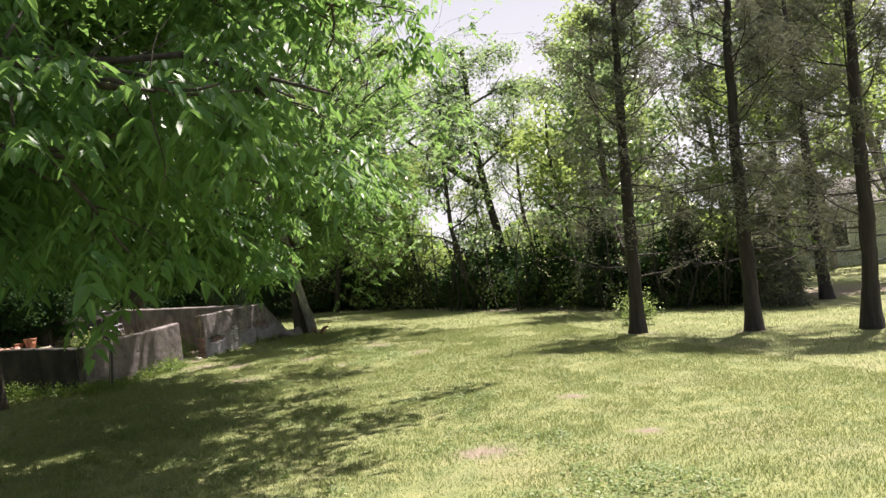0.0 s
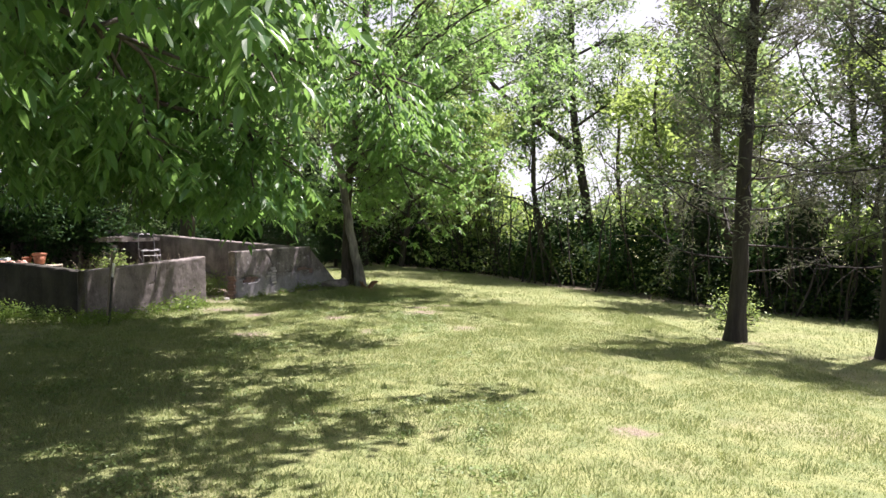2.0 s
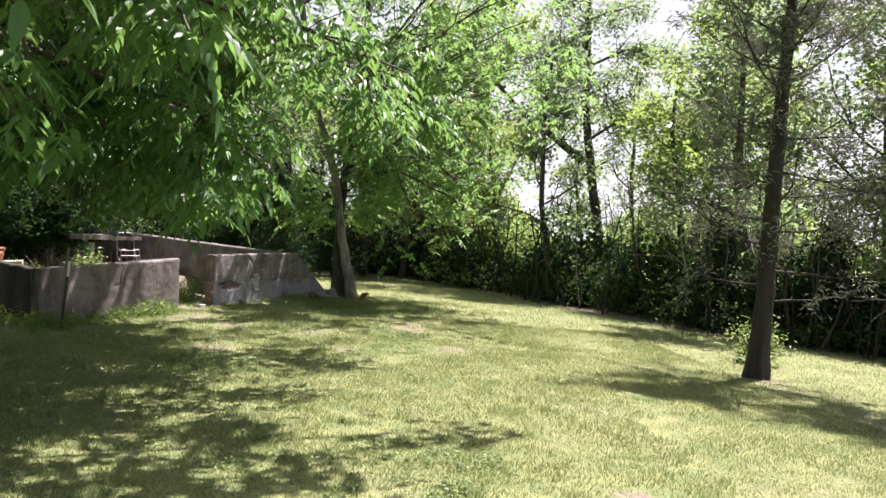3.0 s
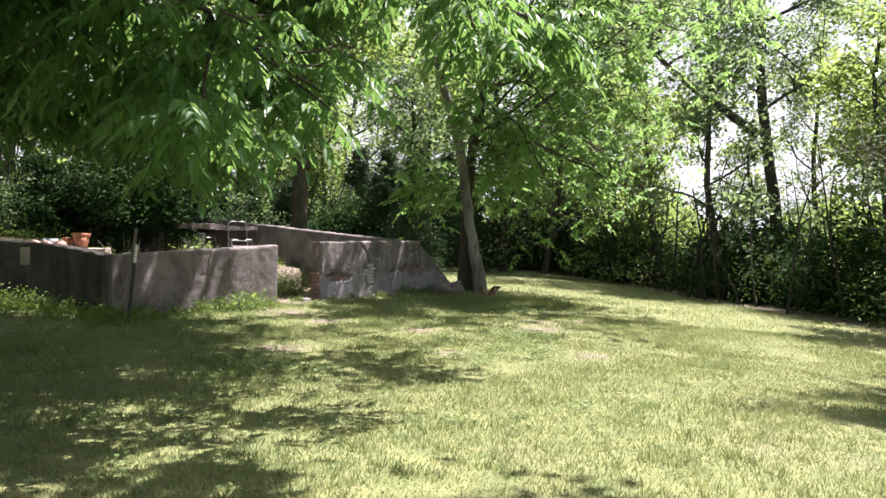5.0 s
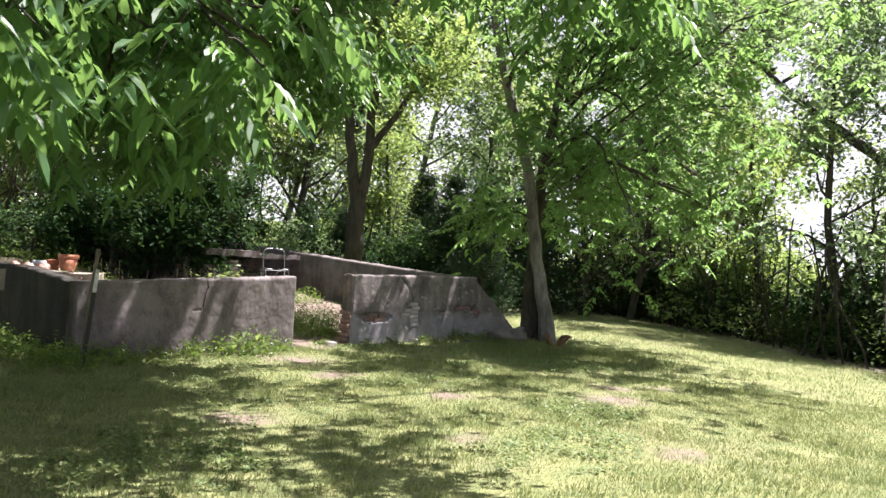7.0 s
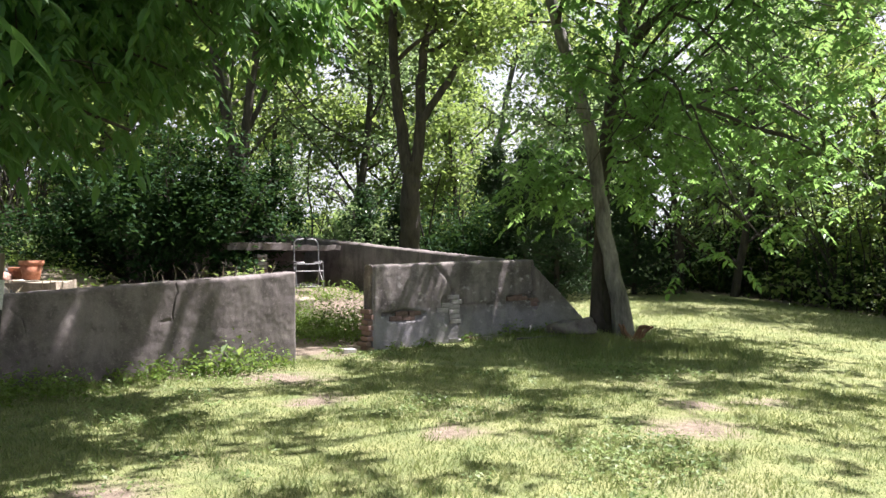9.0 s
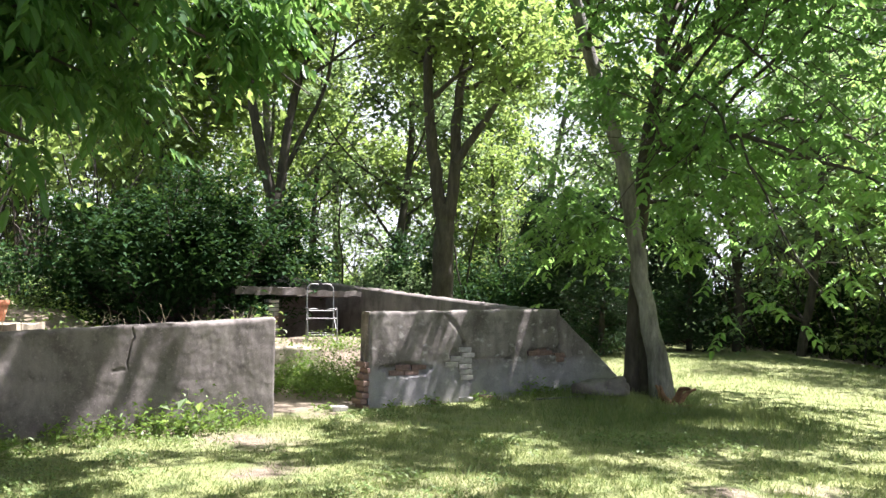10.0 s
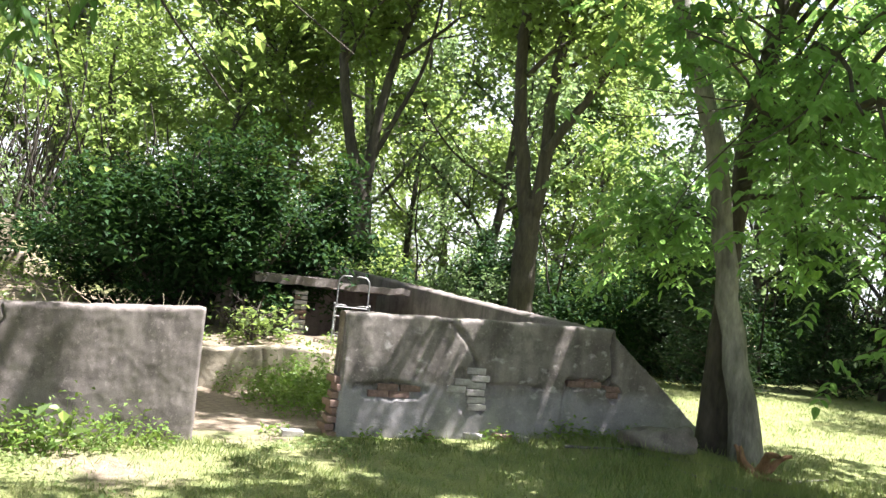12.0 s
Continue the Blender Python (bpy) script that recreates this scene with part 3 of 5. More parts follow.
def sun_gaps(p):
    """True for leaf places that would stand in the way of a fleck or streak of sunlight."""
    sh = np.array([SUN_H.x, SUN_H.y]) / math.tan(SUN_EL)
    fx, fy = p[:, 0] - sh[0] * p[:, 2], p[:, 1] - sh[1] * p[:, 2]
    cut = fx > np.interp(fy, *SHADE_EDGE)
    cut &= (fx < 6) & (fy < 11)
    for x, y, r in FLECKS:
        cut |= ((fx - x) / 1.35) ** 2 + (fy - y) ** 2 < r * r
    sd = np.array(SUN_DIR)
    for start, way, bands in STREAKS:
        out = np.array([way[1], -way[0]])
        k = ((p[:, :2] - start) @ out) / (sd[:2] @ out)
        u, z = (p[:, :2] - start) @ way - k * (sd[:2] @ way), p[:, 2] - k * sd[2]
        cut &= ~((u > -0.1) & (u < 4.2) & (z > -0.1) & (z < 1.25) & (k > 0))
        u = u - (z - 0.5) * (sd[:2] @ way) / sd[2]
        for a, b in bands:
            cut |= (u > a) & (u < b) & (z > -0.2) & (z < 1.3) & (k > 0)
    return cut


# the twin-stemmed walnut at the end of the wall
pale_stem = [(-0.10, 18.2, 0.0), (-0.27, 18.22, 0.95), (-0.45, 18.2, 1.9), (-0.58, 18.18, 2.95), (-0.80, 18.12, 3.8), (-1.1, 18.05, 4.75), (-1.5, 17.9, 6.4), (-1.7, 17.8, 8.2)]
dark_stem = [(-0.50, 18.38, 0.0), (-0.52, 18.42, 0.97), (-0.47, 18.46, 1.9), (-0.45, 18.47, 2.5), (-0.38, 18.5, 3.4), (-0.2, 18.55, 4.5), (0.0, 18.6, 6.2), (0.1, 18.7, 8.5)]
walnut_limbs = [([(-0.4, 18.3, 3.4), (0.2, 17.5, 4.0), (0.7, 16.8, 3.6), (0.9, 16.3, 3.0)], 0.035, 0.012), ([(-0.3, 18.4, 4.2), (0.4, 17.6, 4.8), (1.0, 16.8, 4.4), (1.3, 16.2, 3.8)], 0.035, 0.012), ([(-0.4, 18.4, 2.8), (0.2, 18.0, 3.2), (0.9, 17.5, 2.9)], 0.03, 0.01),
                ([(-0.45, 18.3, 3.2), (0.4, 17.6, 3.4), (1.5, 16.9, 3.1), (2.3, 16.4, 2.6)], 0.05, 0.015), ([(-0.4, 18.5, 3.4), (0.6, 18.8, 3.9), (1.9, 19.2, 3.8), (3.0, 19.3, 3.2)], 0.06, 0.02),
                ([(-0.5, 18.3, 2.4), (-1.1, 18.6, 2.6), (-1.7, 19.0, 2.35)], 0.025, 0.01), ([(-0.5, 18.4, 2.6), (0.3, 18.9, 2.9), (1.3, 19.6, 2.8)], 0.035, 0.012),
                ([(-1.6, 17.8, 7.4), (-1.0, 18.2, 8.0), (-0.5, 18.7, 8.3)], 0.04, 0.015), ([(-1.5, 17.9, 6.2), (-1.5, 18.6, 6.6), (-1.3, 19.2, 6.8)], 0.04, 0.015), ([(-0.2, 18.5, 4.4), (1.0, 17.8, 5.2), (2.2, 17.2, 5.3)], 0.06, 0.02),
                ([(-1.1, 18.0, 4.8), (-0.7, 17.2, 5.4), (0.1, 16.3, 5.5)], 0.05, 0.015), ([(-0.1, 18.6, 5.4), (0.7, 19.8, 6.2), (1.2, 20.8, 6.5)], 0.06, 0.02),
                ([(-1.5, 17.9, 6.2), (-2.6, 17.4, 7.0), (-3.4, 16.8, 7.2)], 0.05, 0.015), ([(0.0, 18.6, 6.2), (1.4, 18.4, 7.2), (2.6, 18.0, 7.6)], 0.06, 0.02),
                ([(0.1, 18.7, 7.5), (0.4, 19.8, 8.8), (0.6, 20.6, 9.2)], 0.05, 0.015),
                ([(-1.7, 17.8, 8.0), (-2.2, 18.6, 9.2), (-2.6, 19.2, 9.8)], 0.05, 0.015), ([(0.1, 18.7, 8.2), (1.0, 17.6, 9.2), (1.6, 16.8, 9.6)], 0.05, 0.015)]
for fx, fy, h in [(-0.8, 12.4, 7.5), (0.4, 12.6, 7.0), (1.3, 13.2, 6.6), (1.3, 12.2, 7.4), (0.4, 14.2, 6.2), (1.6, 14.6, 5.8), (-0.8, 13.4, 7.2), (-1.2, 14.8, 6.6), (1.3, 15.8, 5.4), (-0.2, 11.6, 8.0)]:
    k_ = h / math.tan(SUN_EL)
    walnut_limbs.append(([(-0.1, 18.6, h - 2.2), (fx * 0.5 + SUN_H.x * k_ * 0.6, fy * 0.5 + 9.3 + SUN_H.y * k_ * 0.5, h - 0.5), (fx + SUN_H.x * k_, fy + SUN_H.y * k_, h)], 0.03, 0.012))
walnut_tree = big_tree("walnut_tree", [(pale_stem, 0.125, 0.075), (dark_stem, 0.12, 0.075), ([(-0.31, 18.36, 0.0), (-0.37, 18.38, 0.6), (-0.42, 18.38, 1.2), (-0.46, 18.4, 1.7)], 0.12, 0.06)], walnut_limbs, "twin-stemmed walnut tree with a hollow base beside the concrete wall", 21,
                       LEAF_WALNUT, BARK, 5900, 0.115, 0.30, True, pale=(BARK_PALE, BARK, BARK_DARK))

# the broad tree whose branches hang over the walk
over_root = np.array([-8.9, 2.0, 0.15])
over_stem = [over_root, over_root + (0.1, 0.1, 2.5), over_root + (0.3, 0.5, 5.0), over_root + (0.6, 1.2, 8.5)]
droop_ends = [((-2.2, -2.6, 3.1), 3.1), ((-1.1, -1.5, 3.25), 3.3), ((-2.6, -1.9, 2.8), 2.8), ((-3.6, -1.6, 2.7), 2.8), ((-1.6, 0.8, 2.9), 3.0), ((-0.9, 2.5, 3.2), 3.3), ((-3.4, 3.2, 3.0), 3.2),
              ((-1.4, 7.3, 2.75), 3.3), ((-1.3, 7.5, 2.7), 3.3), ((-3.6, 10.6, 3.1), 3.4), ((-2.9, 11.2, 3.8), 3.8), ((-3.9, 11.6, 3.6), 3.8), ((-2.0, 11.6, 4.5), 4.6), ((-4.6, 10.9, 3.2), 3.4), ((-1.9, 6.7, 2.85), 3.4), ((-2.6, 7.6, 2.9), 3.4), ((-1.2, 5.9, 2.7), 3.2), ((0.5, 6.7, 3.7), 3.8), ((0.9, 9.1, 3.7), 3.8), ((-4.5, 9.0, 3.4), 3.6), ((-3.2, 9.4, 3.3), 3.6),
              ((-4.0, 6.0, 3.2), 3.4), ((0.0, 1.5, 4.7), 4.8), ((-4.6, -2.5, 3.6), 3.6), ((-4.2, -0.5, 2.8), 3.0), ((-0.6, 4.2, 4.2), 4.4), ((-3.1, 10.7, 2.3), 3.2), ((-3.1, 12.5, 3.4), 3.8), ((-2.6, 12.6, 3.6), 4.0), ((-3.8, 10.9, 2.9), 3.4), ((-3.5, 11.5, 2.9), 3.6), ((-1.9, 12.4, 4.0), 4.2), ((-2.7, 11.9, 3.3), 3.8)]
over_limbs = []
for (ex, ey, ez), arch in droop_ends:
    s = over_root + np.array([0.2, 0.3, min(4.6, 1.2 + 0.75 * ez)])
    e = np.array([ex, ey, ez])
    over_limbs.append(([s, s * 0.55 + e * 0.45 + (0, 0, 0.75 + 0.1 * (arch - 3)), s * 0.22 + e * 0.78 + (0, 0, 0.55), e], 0.075, 0.012))
SH = np.array([SUN_H.x, SUN_H.y]) / math.tan(SUN_EL)
# high limbs out of view, each added so its shade falls at sx, sy
for sx, sy, h in [(-6, -2.5, 6.5), (-3.8, 10.0, 8.2), (-3.0, 10.8, 8.4), (-5.4, 10.4, 8.0), (-3.4, 9.3, 8.2), (-2.6, 11.0, 8.5), (-6.6, 9.8, 8.0), (-4.4, 11.4, 8.4), (-5.6, 3.0, 7.2), (-3.5, 1.9, 7.4), (-6.0, 0.8, 7.0), (-4, -3.2, 7.0), (-2.6, -1.6, 7.2), (-4.5, 0.2, 6.8), (-2.2, 1.2, 7.6), (-0.3, 2.9, 7.8), (-6.4, 2.0, 7.0), (-4.2, 3.4, 7.2), (-2.4, 4.4, 7.8), (-0.7, 4.7, 8.2), (-7.0, 5.4, 7.2),
                  (-5.0, 6.4, 7.6), (-6.0, -4.5, 6.5), (-2.4, 10.2, 8.2), (0.9, 3.9, 8.6), (-8.0, -1.0, 6.0), (-1.3, 12.6, 8.7), (-3.2, 9.0, 8.2), (-2.0, 9.7, 8.4), (-0.9, 8.7, 8.6), (-4.4, 10.2, 8.0), (-8.5, 7.0, 7.8), (-7.5, 9.0, 7.8), (-9.2, 4.0, 7.4), (-6.3, 8.2, 7.8), (-8.8, 1.5, 7.0), (-6.6, 4.0, 7.4), (-2.5, -4.5, 7.5), (-1.8, -3.2, 7.6), (-3.5, -5.6, 7.2), (-5.0, -6.2, 7.0), (-1.9, -0.9, 7.6), (-3.3, -2.2, 7.0), (-0.3, 10.4, 8.8), (0.5, 13.0, 9.0), (-1.9, 8.8, 8.3), (-4.2, 7.8, 7.8), (-4.7, 12.6, 8.0), (-4.1, 13.6, 8.2), (-5.0, 12.0, 8.0), (-3.7, 14.2, 8.4), (-3.0, 13.0, 8.2), (-2.0, 13.6, 8.4), (-4.4, 13.1, 7.6), (0.6, 4.3, 8.4), (-0.2, 2.3, 7.8)]:
    e = np.array([sx + SH[0] * h, sy + SH[1] * h, h])
    s = over_root + np.array([0.4, 0.8, 4.5 + 0.25 * (h - 5)])
    over_limbs.append(([s, s * 0.5 + e * 0.5 + (0, 0, 0.9), e], 0.09, 0.02))
r_over = np.random.default_rng(33)
pecan = thing("pecan_tree", over_root - (0, 0, 0.1), "broad pecan tree with low branches drooping over the lawn", "tree")
o_at = np.array(over_root) - (0, 0, 0.1)
part("trunk", tube_mesh("trunk", [(densify(np.array(over_stem) - o_at, 20, r_over, 0.015), np.linspace(0.34, 0.12, 20))], 12), BARK, pecan)
low_twigs, high_twigs = [], []
for k, (pts, r0, r1) in enumerate(over_limbs):
    p = densify(np.asarray(pts) - o_at, 10, r_over, 0.05)
    bag = []
    n = len(p)
    runs = [(p, np.linspace(r0, r1, n))]
    low = k < len(droop_ends)
    for j in range(9 if low else 8):
        i = int(n * (0.5 + 0.5 * j / 9))
        i = min(i, n - 2)
        way = unit(p[i + 1] - p[i]) * 0.55 + unit(r_over.normal(0, 1, 3) * (1, 1, 0.45)) * 0.8
        runs += grow(wiggle(p[i], way, 1.0 if low else 1.7, 0.018, r_over, 5, 0.16, -0.05), 1, r_over, bag, (2, 3), 0.6, 0.9, -0.04)
    (low_twigs if low else high_twigs).extend(bag)
    part("limb", tube_mesh("limb", runs, 5), BARK, pecan)
at = spray(low_twigs, 8200, 0.15, r_over, 5)
at = at[~sun_gaps(at + o_at) | (r_over.random(len(at)) < 0.55)]
part("crown", compound_mesh("low_crown", at, unit(r_over.normal(0, 1, at.shape) * (1, 1, 0.3)), r_over, 9, 0.34, 0.125, 1.0, 1.35), LEAF_NEAR, pecan, "long drooping feather-shaped green leaves")
at = spray(high_twigs, 34000, 0.30, r_over, 8)
at = at[~sun_gaps(at + o_at)]
part("crown", leaf_mesh("high_crown", at, 0.23, r_over, droop=0.4, width=0.55), LEAF_NEAR, pecan)

# a trunk beside the shaded side wall; its long limbs are added to shade ruin and bush
shade_stem = [(-6.97, 10.4, 0.0), (-6.91, 10.45, 1.97), (-6.79, 10.5, 3.1), (-6.62, 10.6, 4.1), (-6.5, 10.7, 7.5)]
shade_tree = big_tree("shade_tree", [(shade_stem, 0.19, 0.09)], up_limbs((-6.8, 10.5, 3.4), (-6.5, 10.7, 7.5), 7, tr, 2.4, 0.1) + [([(-6.6, 10.6, 5.0 + 0.3 * k), (-7.2 - 0.3 * k, 12.0 + 0.4 * k, 7.2), (ex, ey, ez)], 0.07, 0.02) for k, (ex, ey, ez) in
                                   enumerate([(-9.5, 14.5, 8.6), (-8.2, 17.0, 9.2), (-10.5, 17.5, 9.0), (-6.9, 15.2, 9.4), (-11.5, 13.5, 8.2), (-9.6, 19.8, 9.6), (-7.6, 20.0, 10.0), (-12.4, 16.0, 8.8)])],
                      "dark-barked tree beside the side wall with limbs added to shade the ruin", 41, LEAF_YOUNG, BARK, 18000, 0.17, 0.5)

# trees behind the ruin, with their forks
mid_tree = big_tree("forked_tree", [([(-5.9, 24.5, 0.3), (-5.88, 24.48, 2.27), (-5.86, 24.49, 3.4)], 0.27, 0.21), ([(-5.93, 24.45, 3.2), (-6.12, 24.34, 4.55), (-6.26, 24.28, 6.07), (-6.26, 24.27, 7.6), (-6.3, 24.2, 10.5)], 0.16, 0.07),
                                    ([(-5.75, 24.48, 3.2), (-5.6, 24.51, 4.46), (-5.62, 24.5, 5.5), (-5.5, 24.56, 6.56), (-5.27, 24.67, 7.62), (-5.0, 24.8, 10)], 0.15, 0.06),
                                    ([(-5.58, 24.4, 4.4), (-5.02, 24.57, 5.26), (-4.67, 24.72, 5.96), (-4.1, 24.95, 6.66), (-3.4, 25.16, 7.0), (-2.4, 25.4, 7.1)], 0.10, 0.04)],
                    up_limbs((-6.1, 24.4, 4.8), (-6.3, 24.2, 10.5), 8, tr, 2.8, 0.15) + up_limbs((-5.6, 24.5, 5.2), (-5.0, 24.8, 10), 8, tr, 2.6, 0.15) +
                    [([(-3.6, 25.1, 6.9), (-2.4, 24.6, 6.6), (-1.2, 24.2, 5.9)], 0.04, 0.015), ([(-2.6, 25.4, 7.1), (-1.2, 25.9, 7.4), (0.2, 26.2, 7.0)], 0.04, 0.015)],
                    "forked woodland tree behind the ruin with dark bark", 51, LEAF_YOUNG, BARK, 24000, 0.16, 0.4)
left_tree = big_tree("forked_tree", [([(-12.1, 26.95, 0.5), (-12.14, 26.92, 3.06), (-12.19, 26.88, 4.2)], 0.27, 0.22), ([(-12.2, 26.87, 3.9), (-12.45, 26.68, 5.03), (-12.72, 26.44, 6.85), (-12.86, 26.32, 8.24), (-12.84, 26.33, 9.2), (-12.7, 26.3, 12)], 0.17, 0.07),
                                     ([(-12.08, 26.97, 4.1), (-11.96, 27.06, 5.87), (-11.8, 27.2, 7.15), (-11.5, 27.42, 8.61), (-11.3, 27.56, 9.43), (-10.8, 27.9, 12)], 0.15, 0.06),
                                     ([(-11.95, 27.07, 4.9), (-11.5, 27.42, 6.25), (-11.1, 27.68, 7.24), (-10.9, 27.84, 8.53), (-10.7, 27.9, 10)], 0.08, 0.03)],
                     up_limbs((-12.7, 26.4, 6.5), (-12.7, 26.3, 12), 8, tr, 3.0, 0.1) + up_limbs((-11.7, 27.2, 6.8), (-10.8, 27.9, 12), 8, tr, 3.0, 0.1), "tall forked woodland tree on the bank behind the ruin", 52, LEAF_YOUNG, BARK, 22000, 0.17, 0.45)
far_left = big_tree("forked_tree", [([(-18.2, 29.4, 0.8), (-18.3, 29.37, 6.26), (-18.4, 29.3, 7.81), (-18.5, 29.14, 9.35), (-18.9, 28.82, 11.5)], 0.19, 0.07), ([(-18.4, 29.3, 7.9), (-18.35, 29.3, 9.6), (-18.1, 29.5, 12)], 0.09, 0.04),
                                    ([(-18.35, 29.3, 6.4), (-18.85, 28.84, 7.5), (-19.3, 28.32, 8.8), (-19.9, 27.7, 10)], 0.09, 0.04)],
                    up_limbs((-18.4, 29.3, 7.5), (-18.8, 28.8, 12.5), 9, tr, 3.2, 0.05), "slender woodland tree in bright leaf", 53, LEAF_YOUNG, BARK, 18000, 0.18, 0.5)
ivy_tree = big_tree("ivy_clad_tree", [([(8.8, 25.45, -0.4), (8.5, 25.5, 2.4), (8.1, 25.66, 5.2), (7.92, 25.7, 7.4), (7.96, 25.7, 10.5)], 0.2, 0.09), ([(7.98, 25.68, 4.6), (7.25, 25.88, 5.2), (6.53, 26.05, 5.76), (5.71, 26.21, 6.4), (5.03, 26.33, 7.1), (4.3, 26.4, 8.2)], 0.15, 0.06)],
                    up_limbs((8.1, 25.6, 4.5), (7.96, 25.7, 10.5), 10, tr, 2.4, 0.1) + up_limbs((5.8, 26.2, 6.3), (4.3, 26.4, 8.4), 5, tr, 2.2, 0.2), "tall tree wrapped in ivy with a leaning limb", 54, LEAF_WOOD, BARK, 11000, 0.15, 0.4)


# woodland trees, four shapes set out many times
def wood_tree(name, seed, height, leaf, bark, count, size, crown_low, label, group):
    r = np.random.default_rng(seed)
    tree = thing(name, (0, 0, 0), label, "tree", group)
    twigs = []
    p, rad = wiggle((0, 0, -0.4), (r.normal(0, 0.06), r.normal(0, 0.06), 1), height, 0.06 + height * 0.009, r, 14, 0.05, 0.06, 0.25)
    part("trunk", tube_mesh("trunk", [(p, rad)], 8), bark, tree)
    runs = []
    for k in range(14):
        f = crown_low + (0.97 - crown_low) * k / 13
        i = min(int(f * 14), 13)
        a = k * 2.4 + r.uniform(-0.4, 0.4)
        ln = height * 0.30 * (1.2 - 0.75 * (f - crown_low) / (1 - crown_low)) * r.uniform(0.7, 1.2)
        runs += grow(wiggle(p[i], (math.cos(a), math.sin(a), 0.55), ln, rad[i] * 0.42, r, 6, 0.14, 0.06), 1, r, twigs, (3, 5), 0.55, 0.85)
    part("limb", tube_mesh("limb", runs, 5), bark, tree)
    part("crown", leaf_mesh("crown", spray(twigs, count, 0.30, r, 18), size, r, width=0.62), leaf, tree)
    return tree


GROVE = "trees of the wood"
kinds = [wood_tree("woodland_tree", 61, 11.5, LEAF_WOOD, BARK, 5400, 0.17, 0.22, "woodland tree with dark trunk and sunlit green leaves", GROVE),
         wood_tree("woodland_tree", 62, 9.0, LEAF_WOOD, BARK, 4800, 0.16, 0.15, "woodland tree leafy almost to the ground", GROVE),
         wood_tree("woodland_tree", 63, 13.0, LEAF_YOUNG, BARK_PALE, 10500, 0.19, 0.28, "tall woodland tree in bright yellow-green leaf", GROVE),
         wood_tree("woodland_tree", 64, 6.5, LEAF_YOUNG, BARK, 4500, 0.15, 0.10, "young woodland tree in light green leaf", GROVE)]
EDGE = [(11.3, 13.4), (8.8, 16.1), (5.8, 22.4), (4.7, 26.0), (2.6, 29.2), (0.2, 31.4), (-2.2, 35.0), (-5.5, 43)]
spots = []
wr = np.random.default_rng(77)
seglen = [math.dist(a, b) for a, b in zip(EDGE[:-1], EDGE[1:])]


def on_edge(s):
    for (a, b), ln in zip(zip(EDGE[:-1], EDGE[1:]), seglen):
        if s <= ln:
            f = s / ln
            return (a[0] + (b[0] - a[0]) * f, a[1] + (b[1] - a[1]) * f), ((b[1] - a[1]) / ln, -(b[0] - a[0]) / ln)
        s -= ln
    return EDGE[-1], (0.8, 0.6)


total = sum(seglen)
for row, (off, gap, choice) in enumerate([(1.4, 4.0, (3, 1, 3, 0)), (5.0, 4.7, (0, 3, 2, 3)), (10.0, 7.2, (0, 2, 0, 2))]):
    s = 0.8 * row
    k = 0
    while s < total:
        (x, y), (nx, ny) = on_edge(s)
        o = off + wr.uniform(-0.7, 1.3)
        px, py = x + nx * o + wr.normal(0, 0.5), y + ny * o
        if (row > 0 or not 21 < y < 24) and px + 1.8 < 0.655 * (py + 7.45):
            spots.append((px, py, choice[k % 4]))
        s += gap * wr.uniform(0.75, 1.3)
        k += 1
# from (-17, -4) to (-8, -23): unseen trees, added to block sky light
for x, y, k in [(0.25, 29.9, 0), (1.75, 29.6, 1), (6.6, 24.0, 1), (4.2, 28.6, 3), (-3.0, 34.5, 1), (-9.0, 32.5, 2), (-17.5, 29, 2), (-13.8, 31.5, 0), (-21.5, 26.5, 2), (-9.5, 29.5, 0), (-15.5, 31.5, 2), (-22, 30, 2), (-26, 26, 2), (-20, 24.5, 3), (-24, 34, 2), (-12.5, 35, 2), (-7.5, 34, 1), (-16.5, 38, 2), (-29, 21, 2), (-23, 20.5, 3), (-18, 19, 3), (-27, 15.5, 2), (-21, 14, 3),
                (-4.2, 39, 1), (-9, 41, 2), (-2.0, 47, 0), (-16.5, 25.5, 3), (-14.8, 21.5, 3), (-30, 30, 2), (-34, 24, 2), (-20, 42, 2), (-28, 40, 2), (-33, 14, 2), (-26, 9, 0), (-32, 6, 2), (-22, 4, 0), (-18, 9.0, 1), (-13.5, 13.5, 3), (-6.2, 29.5, 3), (-17, -4, 1), (-16, 1.5, 0), (-15, -9.5, 1), (-11, -16, 0), (-5, -18.5, 1), (2.5, -19.5, 0), (9, -18, 1), (-19, 6, 0), (15.5, -15, 0), (-20, -12, 2), (-8, -23, 2), (21.5, 17.5, 2), (24.0, 25.0, 2), (30, 20, 2), (33, 31, 0)]:
    spots.append((x, y, k))
first = set()
for x, y, k in spots:
    m = pose(x, y, gz(x, y), 0, 0, wr.uniform(0, 360)) @ Matrix.Scale(wr.uniform(0.85, 1.15), 4)
    if k not in first:
        first.add(k)
        kinds[k].matrix_basis = m
    else:
        copy_thing(kinds[k], m)

